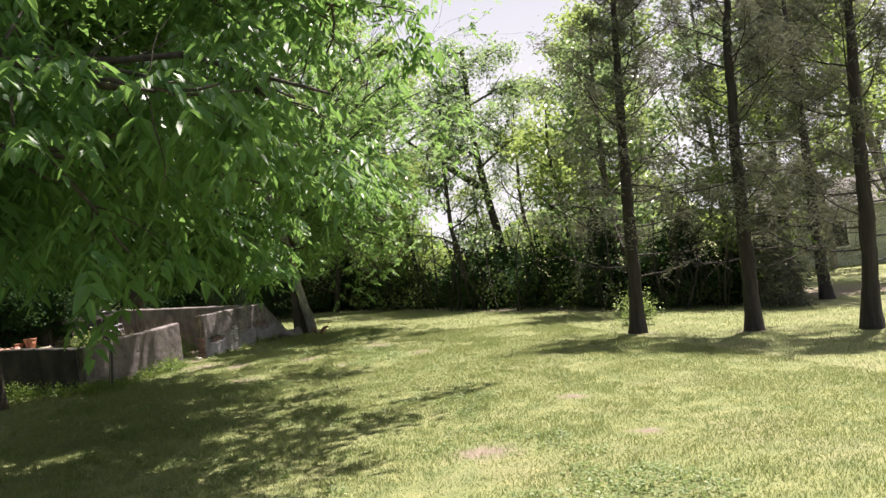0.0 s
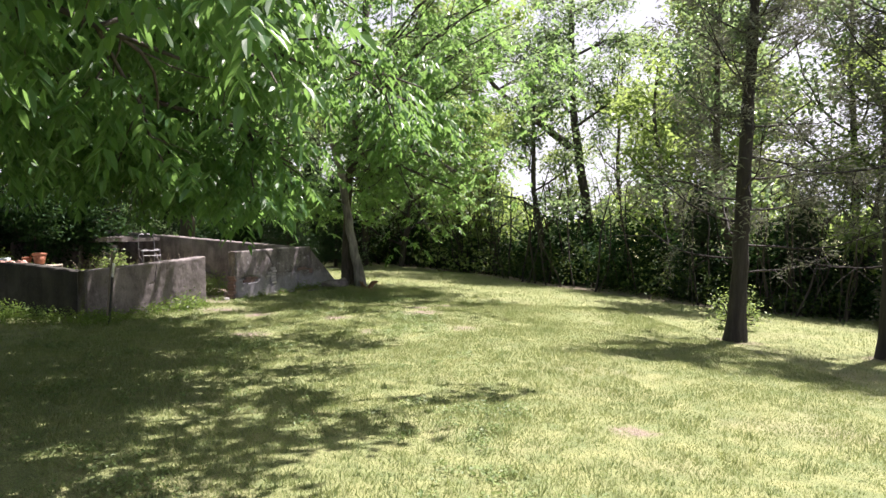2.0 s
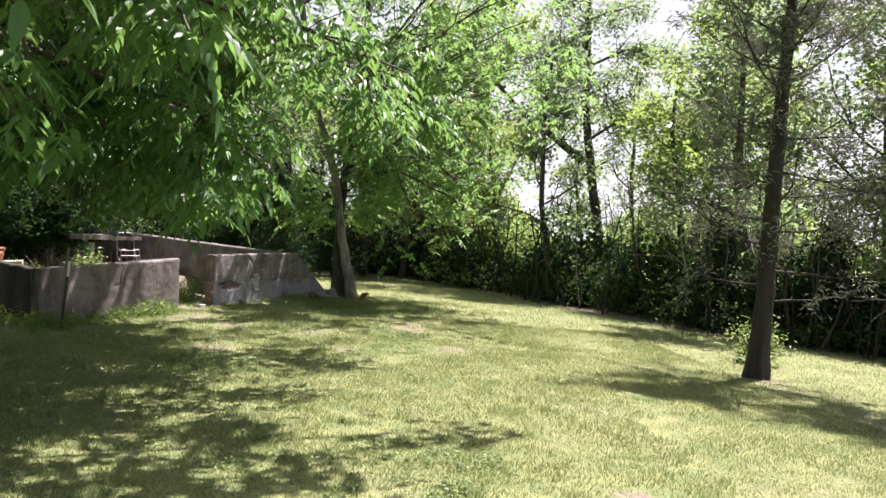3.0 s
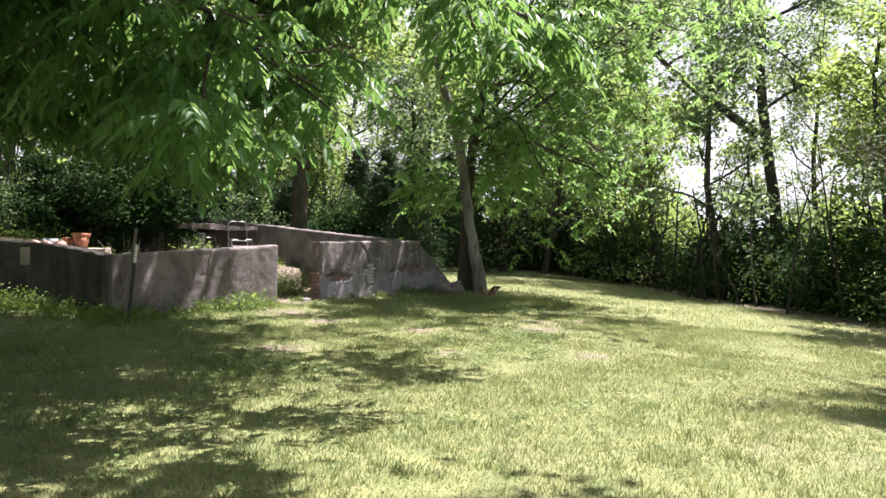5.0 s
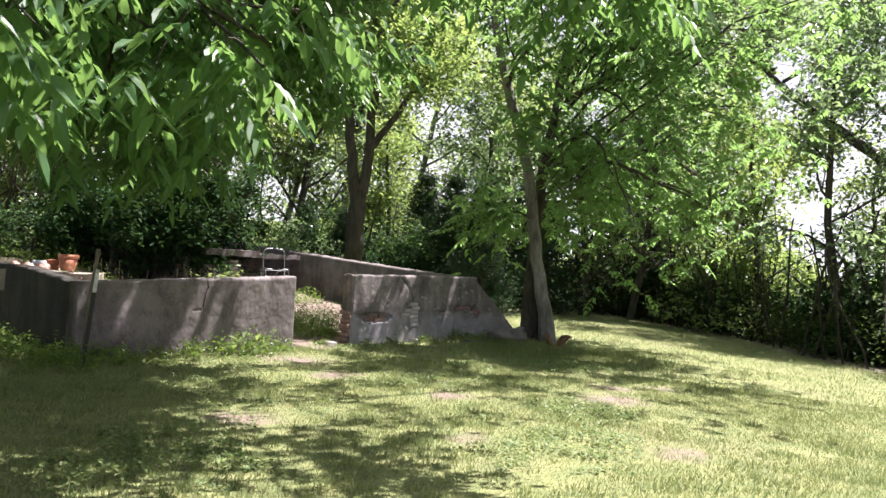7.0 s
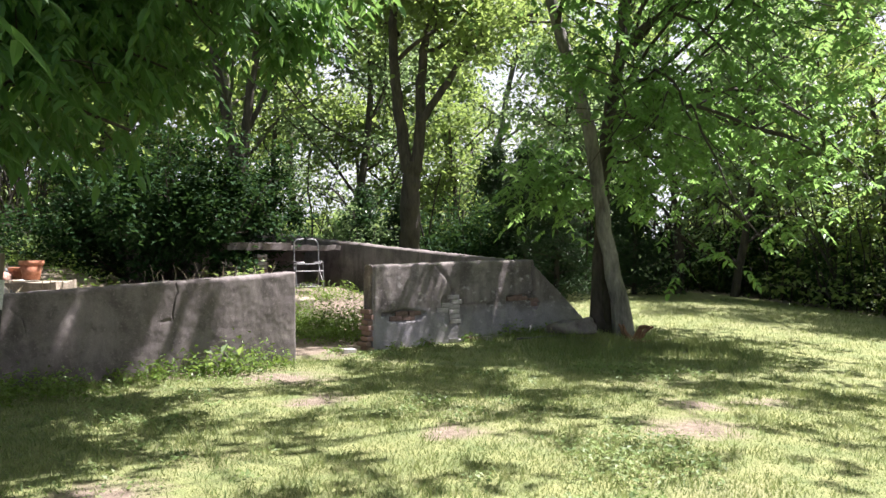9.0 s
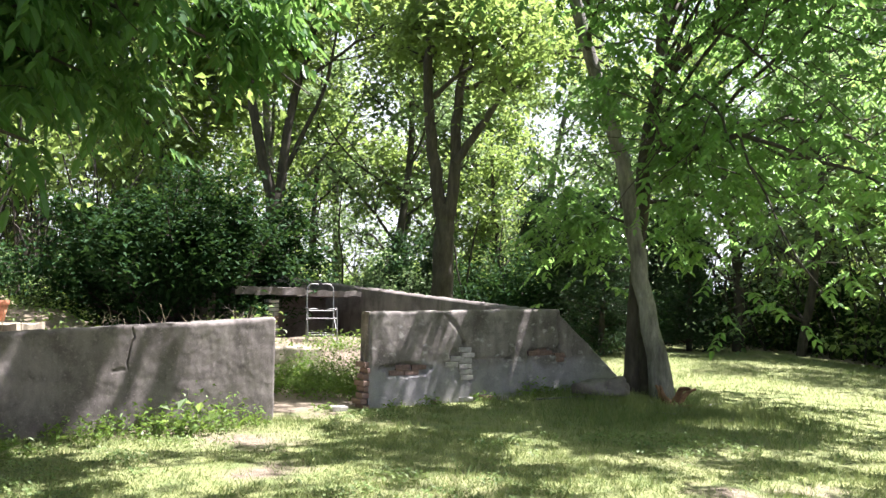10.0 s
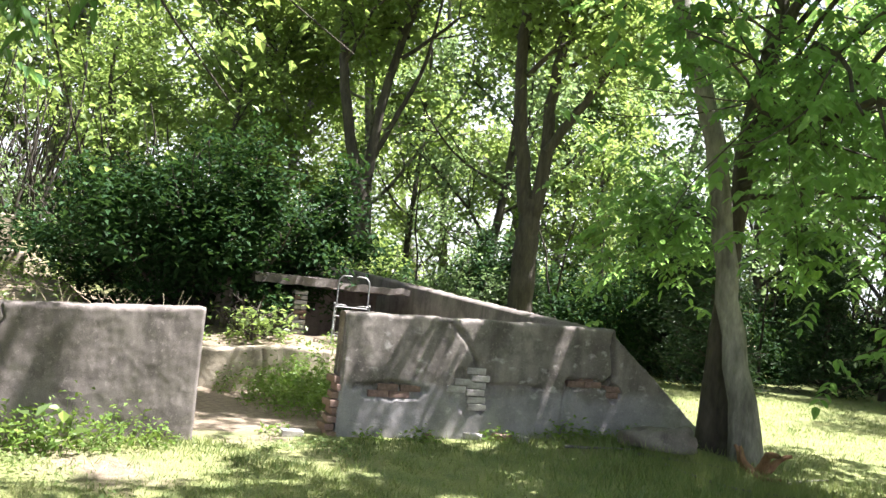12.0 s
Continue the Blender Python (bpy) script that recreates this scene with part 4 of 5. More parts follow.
# ---- cedars on the lawn ----
def cedar(name, seed, height, lean, label):
    r = np.random.default_rng(seed)
    tree = thing(name, (0, 0, 0), label, "tree", "cedars on the lawn")
    p, rad = wiggle((0, 0, -0.15), (lean[0], lean[1], 1), height, 0.165, r, 18, 0.018, 0.0, 0.18)
    p[:, :2] += np.outer(p[:, 2] / height, np.array(lean) * height - p[-1, :2])
    rad[0] *= 1.5
    rad[1] *= 1.1
    part("trunk", tube_mesh("trunk", [(densify(p, 60, r, 0.008), np.interp(np.linspace(0, 18, 60), np.arange(19), rad) * (1 + 0.09 * r.normal(0, 1, 60).cumsum() / 8))], 14), BARK_CEDAR, tree)
    runs, tips = [], []
    for k in range(44):
        f = 0.15 + 0.82 * (k / 43) ** 0.9
        i = min(int(f * 18), 17)
        s = p[i] + (p[i + 1] - p[i]) * (f * 18 - i)
        a = k * 2.4 + r.uniform(-0.6, 0.6)
        ln = (2.9 - 2.1 * f) * r.uniform(0.5, 1.25)
        b = wiggle(s, (math.cos(a), math.sin(a), -0.15 if f < 0.45 else 0.3), ln, 0.024, r, 9, 0.09, 0.07, 0.25)
        bag = []
        runs += grow(b, 2 if f > 0.22 else 1, r, bag, (3, 5), 0.5, 0.8, -0.02)
        if f > 0.24 or k % 3 == 0:
            tips += bag
    part("limb", tube_mesh("limb", runs, 3), BARK_CEDAR, tree)
    at = spray(tips, 17000, 0.075, r)
    part("crown", leaf_mesh("crown", at, 0.12, r, droop=0.25, width=0.13, flat=0.1), NEEDLE, tree, "sparse grey-green feathery needles with brown dead twigs")
    return tree


ced = cedar("cedar_tree", 91, 9.2, (0.052, 0.0), "slender cedar with bare lower trunk and grey-green needles")
ced.matrix_basis = pose(6.3, 9.25, gz(6.3, 9.25))
ced2 = cedar("cedar_tree", 92, 9.4, (0.07, 0.0), "slender cedar with sparse dry branches on the lawn")
ced2.matrix_basis = pose(8.15, 7.7, gz(8.15, 7.7))
copy_thing(ced, pose(9.6, 6.05, gz(9.6, 6.05), 0, 0, 12) @ Matrix.Scale(1.04, 4))
copy_thing(ced2, pose(14.5, 13.5, gz(14.5, 13.5), 0, 0, 70) @ Matrix.Scale(1.1, 4))
copy_thing(ced, pose(16.2, 17.2, gz(16.2, 17.2), 0, 0, 230) @ Matrix.Scale(1.2, 4))


# ---- evergreens, shrubs and brush ----
def fir(name, seed, height, width, label, leaf=None, group=""):
    r = np.random.default_rng(seed)
    tree = thing(name, (0, 0, 0), label, "tree", group)
    p, rad = wiggle((0, 0, -0.2), (0, 0, 1), height, 0.09, r, 10, 0.02, 0.02, 0.15)
    part("trunk", tube_mesh("trunk", [(p, rad)], 7), BARK, tree)
    runs, tips = [], []
    for k in range(64):
        f = 0.03 + 0.95 * k / 63
        i = min(int(f * 10), 9)
        a = k * 2.4 + r.uniform(-0.4, 0.4)
        b = wiggle(p[i], (math.cos(a), math.sin(a), 0.25), width * (1.08 - f) * r.uniform(0.75, 1.2), 0.015, r, 4, 0.1, 0.02, 0.3)
        runs += grow(b, 1, r, tips, (2, 4), 0.5, 0.9, 0.0)
    part("limb", tube_mesh("limb", runs, 3), BARK, tree)
    part("crown", leaf_mesh("crown", spray(tips, 9000, 0.10, r), 0.13, r, droop=0.1, width=0.3, flat=0.3), leaf or NEEDLE_GREEN, tree)
    return tree


f1 = fir("juniper_tree", 95, 4.2, 1.4, "dense dark juniper at the edge of the wood", group="junipers")
f1.matrix_basis = pose(-2.6, 26.5, gz(-2.6, 26.5))
for x, y, s, a in [(-0.9, 29.5, 0.95, 50), (-3.8, 28.2, 1.1, 120), (9.6, 17.8, 0.9, 310), (11.4, 15.6, 0.8, 20), (-8.3, 27.0, 0.8, 260), (-5.0, 29.8, 1.15, 80), (-1.9, 33.0, 1.2, 10), (-6.8, 26.2, 0.75, 170)]:
    copy_thing(f1, pose(x, y, gz(x, y), 0, 0, a) @ Matrix.Scale(s, 4))
f2 = fir("spruce_sapling", 96, 3.0, 1.0, "pale young spruce beside the lawn", NEEDLE)
f2.matrix_basis = pose(12.3, 12.5, gz(12.3, 12.5))


def shrub(name, at, size, count, leaf_size, leaf, label, seed, stems=16, category="shrub"):
    """A many-stemmed bush with layered sprays of leaves."""
    r = np.random.default_rng(seed)
    bush = thing(name, at, label, category)
    runs, tips = [], []
    sx, sy, sz = size
    for k in range(stems):
        a = k * 2.4
        q = math.sqrt((k + 0.5) / stems)
        w = np.array([math.cos(a) * q * sx, math.sin(a) * q * sy, sz * (1.05 - 0.55 * q * q)])
        b = wiggle((w[0] * 0.18, w[1] * 0.18, -0.1), w, np.linalg.norm(w), 0.03, r, 8, 0.07, 0.0, 0.3)
        runs += grow(b, 2, r, tips, (4, 6), 0.42, 0.95, -0.01)
    part("stem", tube_mesh("stem", runs, 4), BARK, bush)
    part("foliage", leaf_mesh("foliage", spray(tips, count, 0.15, r, 9), leaf_size, r, droop=0.15, flat=0.8, width=0.6), leaf, bush)
    return bush


big_bush = shrub("large_bush", (-8.75, 18.75, gz(-8.75, 18.75)), (2.65, 2.65, 2.75), 36000, 0.115, LEAF_SHADE, "large bush growing inside the ruined walls, shade put into its dark green leaves", 101, 26)
shrub("small_bush", (7.2, 11.0, gz(7.2, 11.0)), (0.35, 0.35, 0.85), 900, 0.07, LEAF_YOUNG, "small light green bush behind a cedar", 102, 8)
for k, (x, y, s, h) in enumerate([(-10.8, 25.5, 2.0, 2.8), (-8.0, 25.8, 1.5, 2.4), (-14.5, 24.2, 2.0, 2.6), (-12.6, 21.8, 1.6, 2.2)]):
    shrub("understorey_bush", (x, y, gz(x, y)), (s, s, h), 7000, 0.12, LEAF_WOOD if k % 2 else LEAF_YOUNG, "leafy understorey bush in sun and shade", 110 + k, 14)


def brush(name, line, depth, height, count, leaf, size, seed, label, stems=170):
    """Tangled undergrowth along the wood's edge: thin stems and leaves beyond counting."""
    r = np.random.default_rng(seed)
    line = np.asarray(line, float)
    t = r.uniform(0, len(line) - 1, count)
    i = np.clip(t.astype(int), 0, len(line) - 2)
    p = line[i] + (line[i + 1] - line[i]) * (t - i)[:, None]
    seg = unit(line[i + 1] - line[i])
    q = r.uniform(0, 1, count) ** 1.3 * depth
    p = p + np.stack([seg[:, 1], -seg[:, 0]], -1) * q[:, None] + r.normal(0, 0.15, (count, 2))
    clump = np.array([noise.noise((a * 0.55, b * 0.55, seed)) + 0.5 * noise.noise((a * 1.7, b * 1.7, seed)) for a, b in p])
    h = r.uniform(0, 1, count) ** 0.8 * np.clip(height * (0.62 + 0.75 * clump), 0.25, None)
    z = ground_height(p[:, 0], p[:, 1]) + h
    at = np.stack([p[:, 0], p[:, 1], z], -1)
    ob = tagged(part(name, leaf_mesh(name, at, size, r, droop=0.2), leaf), label, "undergrowth", kind="stuff")
    runs = []
    for k in r.choice(count, stems, replace=False):
        b = np.array([p[k, 0], p[k, 1], float(ground_height(p[k, 0], p[k, 1])) - 0.1])
        runs.append(wiggle(b, (r.normal(0, 0.14), r.normal(0, 0.14), 1), r.uniform(1.5, 4.2), r.uniform(0.01, 0.045), r, 7, 0.12))
    tagged(part(name + "_stems", tube_mesh(name + "_stems", runs, 4), BARK_DARK), "thin bare stems of saplings and vines", "undergrowth", kind="stuff")
    return ob


brush("hedgerow", EDGE, 2.6, 1.9, 19000, LEAF_BRUSH_SHADE, 0.12, 121, "tangled brush and saplings along the edge of the lawn, leaves darkened for shade", 210)
brush("shade_thicket", [(x + 1.0, y + 0.5) for x, y in EDGE], 4.5, 2.6, 62000, LEAF_SHADE, 0.20, 122, "dense thicket inside the wood, its shade put into the dark leaves", 30)
brush("bank_brush", [(-30, 10), (-22, 20), (-15, 27), (-9, 30), (-3, 33)][::-1], 6.0, 2.4, 30000, LEAF_BRUSH_SHADE, 0.13, 123, "undergrowth on the bank behind the ruin, leaves darkened for shade", 60)
brush("bank_thicket", [(-36, 12), (-28, 24), (-20, 33), (-10, 39), (-3, 44)][::-1], 7.0, 8.5, 44000, LEAF_YOUNG, 0.22, 124, "leafy thicket deep in the wood")
brush("shade_toned_brush", [(-10.5, 25.0), (-6.0, 26.4), (-3.2, 28.6), (-1.6, 32.0)][::-1], 2.6, 3.0, 26000, LEAF_SHADE, 0.14, 126, "undergrowth behind the long side wall, shade put into the dark leaves", 40)
brush("corner_brush", [(-16, 17.5), (-14, 19.5), (-13, 21.5)][::-1], 2.0, 1.8, 5000, LEAF_WOOD, 0.11, 125, "leafy brush behind the large bush")

# ---- things in and around the ruin ----
def along(u, v=0.0):
    return A + ALONG * u + INTO * v


def box_bm(bm, centre, size, turn=0.0, bevel=0.01, rough=0.0, seed=0, cuts=0):
    """A worn block added to a bmesh."""
    r = bmesh.ops.create_cube(bm, size=1.0)
    vs = r["verts"]
    bmesh.ops.transform(bm, matrix=Matrix.Translation(centre) @ Matrix.Rotation(turn, 4, "Z") @ Matrix.Diagonal((*size, 1)), verts=vs)
    es = list({e for v in vs for e in v.link_edges})
    if bevel:
        out = bmesh.ops.bevel(bm, geom=es, offset=bevel, segments=2, affect="EDGES", profile=0.6)
        vs = list({v for f in out["faces"] for v in f.verts} | {v for v in vs if v.is_valid})
    if rough:
        for v in vs:
            if v.is_valid:
                v.co += Vector(noise.noise_vector(v.co * 6 + Vector((seed, 0, 0)))) * rough
    return bm


ANG = math.atan2(ALONG[1], ALONG[0])
TAN_CONCRETE = concrete("concrete_tan", (0.30, 0.26, 0.20), (0.48, 0.42, 0.34))
tagged(ruin_wall("wall_low", along(2.3, 3.0), ALONG, 3.1, 0.25, lambda u: 0.52 + 0.03 * math.sin(u * 3), TAN_CONCRETE, "low crumbling tan concrete retaining wall inside the ruin",
                 cracks=[([(2.2, 0.6), (2.26, 0.3), (2.2, 0.0)], 0.05, 0.02)], seed=6), kind="structure")
tagged(ruin_wall("wall_back", along(3.6, 6.6), ALONG, 3.75, 0.25, lambda u: 1.34, CONCRETE, "dark concrete back wall beneath the slab", seed=7, step=0.08), kind="structure")
tagged(ruin_wall("wall_cellar", along(4.55, 5.2), INTO, 1.4, 0.2, lambda u: 1.33, CONCRETE, "short concrete side wall of the dark cellar", seed=12, step=0.08), kind="structure")
tagged(ruin_wall("wall_terrace", along(-3.2, 8.3), ALONG, 4.9, 0.25, lambda u: 1.42 + 0.03 * math.sin(u * 2), TAN_CONCRETE, "pale concrete terrace wall on the bank", seed=8, step=0.06), kind="structure")
tagged(ruin_wall("wall_terrace_upper", along(-4.2, 10.2), ALONG, 5.6, 0.25, lambda u: 2.08, TAN_CONCRETE, "upper pale concrete terrace wall on the bank", seed=9, step=0.08), kind="structure")


def slab(name, u, v, length, depth, z, thick, label, tilt=0.0, seed=0):
    bm = bmesh.new()
    r = bmesh.ops.create_grid(bm, x_segments=24, y_segments=12, size=0.5)
    bmesh.ops.solidify(bm, geom=bm.faces[:], thickness=thick)
    for q in bm.verts:
        q.co.x *= length
        q.co.y *= depth
        q.co.z += 0.008 * noise.noise((q.co.x * 2, q.co.y * 2, seed))
        if abs(abs(q.co.x) - length / 2) < 1e-3 or abs(abs(q.co.y) - depth / 2) < 1e-3:
            q.co += Vector(noise.noise_vector((q.co.x * 5, q.co.y * 5, q.co.z * 9 + seed))) * 0.03
    c = along(u, v)
    ob = part(name, mesh_bm(name, bm), CONCRETE)
    ob.matrix_basis = Matrix.Translation((c[0], c[1], z)) @ Matrix.Rotation(ANG, 4, "Z") @ Matrix.Rotation(radians(tilt), 4, "X")
    return tagged(ob, label, "slab", "roof slabs of the cellar")


slab("concrete_slab", 5.45, 5.85, 1.3, 1.6, 1.46, 0.13, "broken grey concrete slab roofing a dark cellar", 1.0, 1)
slab("concrete_slab", 6.72, 6.0, 1.35, 1.4, 1.38, 0.10, "cracked grey concrete slab beside the side wall", -2.0, 4)


def brick_mesh(seed):
    bm = bmesh.new()
    box_bm(bm, (0, 0, 0), (0.20, 0.09, 0.062), 0, 0.006, 0.004, seed)
    return mesh_bm("brick", bm)


RED_BRICK, WHITE_BRICK = brick_mesh(1), brick_mesh(2)
RED_BRICK.materials.append(BRICK_RED)
WHITE_BRICK.materials.append(BRICK_WHITE)


def face_brick(me, u, z, out, parent=wall_east, turn=0.0):
    p = C + W2 * u - W2IN * out
    ob = part("brick", me, BRICK_RED, parent)
    ob.matrix_basis = Matrix.Translation((p[0], p[1], z)) @ Matrix.Rotation(math.atan2(W2[1], W2[0]) + turn, 4, "Z")


for i, (u, z) in enumerate([(0.38, 0.415), (0.59, 0.412), (0.47, 0.478), (0.70, 0.474)]):
    face_brick(RED_BRICK, u, z, -0.062 - 0.004 * (i % 2))
for i, (u, z) in enumerate([(1.39, 0.395), (1.37, 0.465), (1.16, 0.495), (1.38, 0.535), (1.24, 0.565), (1.41, 0.605), (1.37, 0.675), (1.40, 0.325)]):
    face_brick(WHITE_BRICK, u, z, -0.050 + 0.007 * (i % 3), turn=0.03 * math.sin(i * 1.9))
for i, (u, z) in enumerate([(2.52, 0.60), (2.73, 0.60), (2.62, 0.665), (2.95, 0.50), (2.98, 0.565)]):
    face_brick(RED_BRICK, u, z, -0.058 - 0.004 * (i % 2))
for i in range(8):
    p = C + W2 * (-0.03 - 0.022 * ((i * 5) % 3) + 0.008 * i) + W2IN * (0.11 + 0.02 * (i % 2))
    ob = part("brick", RED_BRICK, BRICK_RED, wall_east)
    ob.matrix_basis = Matrix.Translation((p[0], p[1], 0.02 + i * 0.072)) @ Matrix.Rotation(math.atan2(W2IN[1], W2IN[0]) + 0.12 * math.sin(i * 2.1), 4, "Z")

pier = thing("brick_pier", (*along(5.55, 5.25), gz(*along(5.55, 5.25))), "crumbling brick pier holding up the slab", "pier", turn=math.degrees(ANG))
for k in range(int((1.31 - gz(*along(5.55, 5.25))) / 0.074)):
    for s in (0, 1):
        ob = part("brick", WHITE_BRICK if (k + s) % 3 else RED_BRICK, BRICK_RED, pier)
        ob.matrix_basis = Matrix.Translation((0 if k % 2 else (s - 0.5) * 0.105, (s - 0.5) * 0.105 if k % 2 else 0, 0.04 + k * 0.074)) @ Matrix.Rotation(0 if k % 2 else math.pi / 2, 4, "Z")

loose = [(-2.36, 16.72, 20, 0), (-2.15, 16.95, 70, 1), (-1.95, 17.0, 130, 0), (-2.7, 16.35, 10, 1), (-3.35, 15.25, 60, 0), (-1.2, 17.75, 100, 0)]
for i, (x, y, a, k) in enumerate(loose):
    ob = part("loose_brick", RED_BRICK if k else WHITE_BRICK, BRICK_RED)
    ob.matrix_basis = pose(x, y, gz(x, y) + 0.028, 4, 3, a)
    tagged(ob, "fallen red brick lying in the grass" if k else "fallen whitewashed brick lying in the grass", "brick", "fallen bricks")

# folding chair
STEEL = plain("dull_aluminium", (0.20, 0.20, 0.21), (0.36, 0.36, 0.37), 30.0, 0.5, 0.1, 0.85)
WEB = plain("faded_webbing", (0.30, 0.31, 0.33), (0.48, 0.48, 0.50), 40.0, 0.85, 0.3)
cp = (-6.03, 19.3)
chair = thing("folding_chair", (*cp, gz(*cp)), "old folding chair of bare aluminium tube beside the slab", "chair", turn=math.degrees(math.atan2(0.62, 0.78)))


def pipe(name, pts, radius, parent, mat=STEEL, n=24, label=""):
    p = densify(pts, n, np.random.default_rng(1), 0.0)
    return part(name, tube_mesh(name, [(p, np.full(n, radius))], 8), mat, parent, label)


pipe("back_frame", [(-0.23, 0.10, 0.0), (-0.23, 0.06, 0.5), (-0.23, 0.12, 0.92), (-0.17, 0.13, 0.99), (0.17, 0.13, 0.99), (0.23, 0.12, 0.92), (0.23, 0.06, 0.5), (0.23, 0.10, 0.0)], 0.012, chair, n=60)
pipe("front_frame", [(-0.25, -0.30, 0.0), (-0.25, -0.22, 0.45), (-0.25, -0.20, 0.56), (0.25, -0.20, 0.56), (0.25, -0.22, 0.45), (0.25, -0.30, 0.0)], 0.012, chair, n=50)
for s in (-1, 1):
    pipe("armrest", [(s * 0.25, -0.24, 0.56), (s * 0.26, -0.05, 0.58), (s * 0.25, 0.10, 0.57)], 0.014, chair)
    pipe("brace", [(s * 0.24, -0.26, 0.2), (s * 0.24, 0.0, 0.38), (s * 0.23, 0.07, 0.5)], 0.008, chair)
pipe("crossbar", [(-0.25, -0.28, 0.12), (0.0, -0.285, 0.12), (0.25, -0.28, 0.12)], 0.010, chair)
pipe("crossbar", [(-0.23, 0.09, 0.14), (0.0, 0.09, 0.14), (0.23, 0.09, 0.14)], 0.010, chair)
pipe("crossbar", [(-0.25, -0.24, 0.40), (0.0, -0.24, 0.40), (0.25, -0.24, 0.40)], 0.010, chair)
for k in range(5):
    bm = bmesh.new()
    box_bm(bm, (0, -0.16 + k * 0.055, 0.53), (0.48, 0.038, 0.006), 0, 0.002)
    part("seat_strap", bm, WEB, chair)

# leaning post
BLACK = plain("black_paint", (0.012, 0.012, 0.013), (0.035, 0.035, 0.036), 30.0, 0.55, 0.2)
WHITE = plain("white_paint", (0.62, 0.62, 0.60), (0.82, 0.82, 0.80), 30.0, 0.6, 0.2)
WOOD = plain("grey_wood", (0.16, 0.13, 0.10), (0.30, 0.26, 0.21), 12.0, 0.9, 0.5, stretch=(1, 1, 0.1))
pp = (-4.85, 11.05)
post = thing("fence_post", (*pp, gz(*pp)), "leaning black steel fence post with a white top", "post")
post.matrix_basis = pose(pp[0], pp[1], gz(*pp), 3, 4, 60)
for name, z0, z1, m in (("post_shaft", -0.25, 0.86, BLACK), ("post_tip", 0.86, 1.12, WHITE)):
    bm = bmesh.new()
    box_bm(bm, (0, 0, (z0 + z1) / 2), (0.045, 0.012, z1 - z0), 0, 0.003)
    box_bm(bm, (0, 0.018, (z0 + z1) / 2), (0.010, 0.03, z1 - z0), 0, 0.002)
    part(name, bm, m, post)
bm = bmesh.new()
box_bm(bm, (0.0, 0.06, 0.75), (0.04, 0.03, 1.2), 0, 0.004, 0.006)
part("stake", bm, WOOD, post, "grey wooden stake tied behind the post")

# pots and rubbish on the side wall
TERRA = plain("terracotta", (0.40, 0.15, 0.08), (0.58, 0.26, 0.16), 20.0, 0.85, 0.3)
PLASTIC = plain("pale_plastic", (0.50, 0.56, 0.66), (0.66, 0.70, 0.76), 20.0, 0.45, 0.05)
STONEWARE = plain("pale_stone", (0.45, 0.42, 0.38), (0.62, 0.58, 0.54), 20.0, 0.85, 0.3)


def lathe(name, prof, seg=24):
    prof = np.asarray(prof, float)
    a = np.arange(seg) * 2 * np.pi / seg
    v = np.stack([prof[:, None, 0] * np.cos(a), prof[:, None, 0] * np.sin(a), np.repeat(prof[:, None, 1], seg, 1)], -1).reshape(-1, 3)
    i = np.arange(len(prof) - 1)[:, None] * seg
    j = np.arange(seg)[None, :]
    k = (j + 1) % seg
    return mesh_of(name, v, [np.stack([i + j, i + k, i + seg + k, i + seg + j], -1).reshape(-1, 4), np.arange(seg)[None, ::-1]], True)


def pot(name, at, r, h, mat, label, rim="rim"):
    ob = thing(name, at, label, "plant pot")
    part("bowl", lathe("bowl", [(r * 0.66, 0.0), (r * 0.92, h * 0.78), (r * 0.86, h * 0.78), (r * 0.6, h * 0.1), (0.001, h * 0.1)]), mat, ob)
    part(rim, lathe(rim, [(r * 0.92, h * 0.76), (r, h * 0.77), (r, h), (r * 0.88, h), (r * 0.86, h * 0.76)]), mat, ob)
    return ob


# a flat slab lying on the fill, with pots on it
flag_at, flag_way = np.array([-7.18, 13.58]), np.array([0.95, 0.31])
FLAG_TOP = 0.975
bm = bmesh.new()
low_ = gz(*flag_at) - 0.05
bmesh.ops.create_grid(bm, x_segments=26, y_segments=12, size=0.5)
bmesh.ops.solidify(bm, geom=bm.faces[:], thickness=-(FLAG_TOP - low_))
for q in bm.verts:
    q.co.x, q.co.y = q.co.x * 1.35, q.co.y * 0.55
    if abs(abs(q.co.x) - 0.675) < 1e-3 or abs(abs(q.co.y) - 0.275) < 1e-3:
        q.co += Vector(noise.noise_vector((q.co.x * 5, q.co.y * 5, q.co.z * 7))) * 0.03
    q.co.z += 0.006 * noise.noise((q.co.x * 4, q.co.y * 4, 2.0))
flag = part("flat_slab", mesh_bm("flat_slab", bm), TAN_CONCRETE)
zs_ = [q.co.z for q in flag.data.vertices]
flag.matrix_basis = pose(flag_at[0], flag_at[1], FLAG_TOP - max(zs_), 0, 0, math.degrees(math.atan2(flag_way[1], flag_way[0])))
tagged(flag, "flat pale concrete slab lying on the earth fill", "slab")


def flag_spot(s, t=0.0):
    """A spot on the flat slab: metres along it and across it."""
    p = flag_at + flag_way * s + np.array([-flag_way[1], flag_way[0]]) * t
    return p[0], p[1], FLAG_TOP + 0.004


pot("terracotta_pot", flag_spot(0.24), 0.145, 0.24, TERRA, "large weathered terracotta pot standing on a flat slab")
pot("terracotta_pot", flag_spot(0.0, 0.1), 0.10, 0.15, TERRA, "small chipped terracotta pot standing on a flat slab")
pot("plastic_pot", (-7.95, 14.4, gz(-7.95, 14.4)), 0.13, 0.34, PLASTIC, "pale blue plastic pot standing on the earth")
sx, sy, sz = flag_spot(-0.3, -0.1)
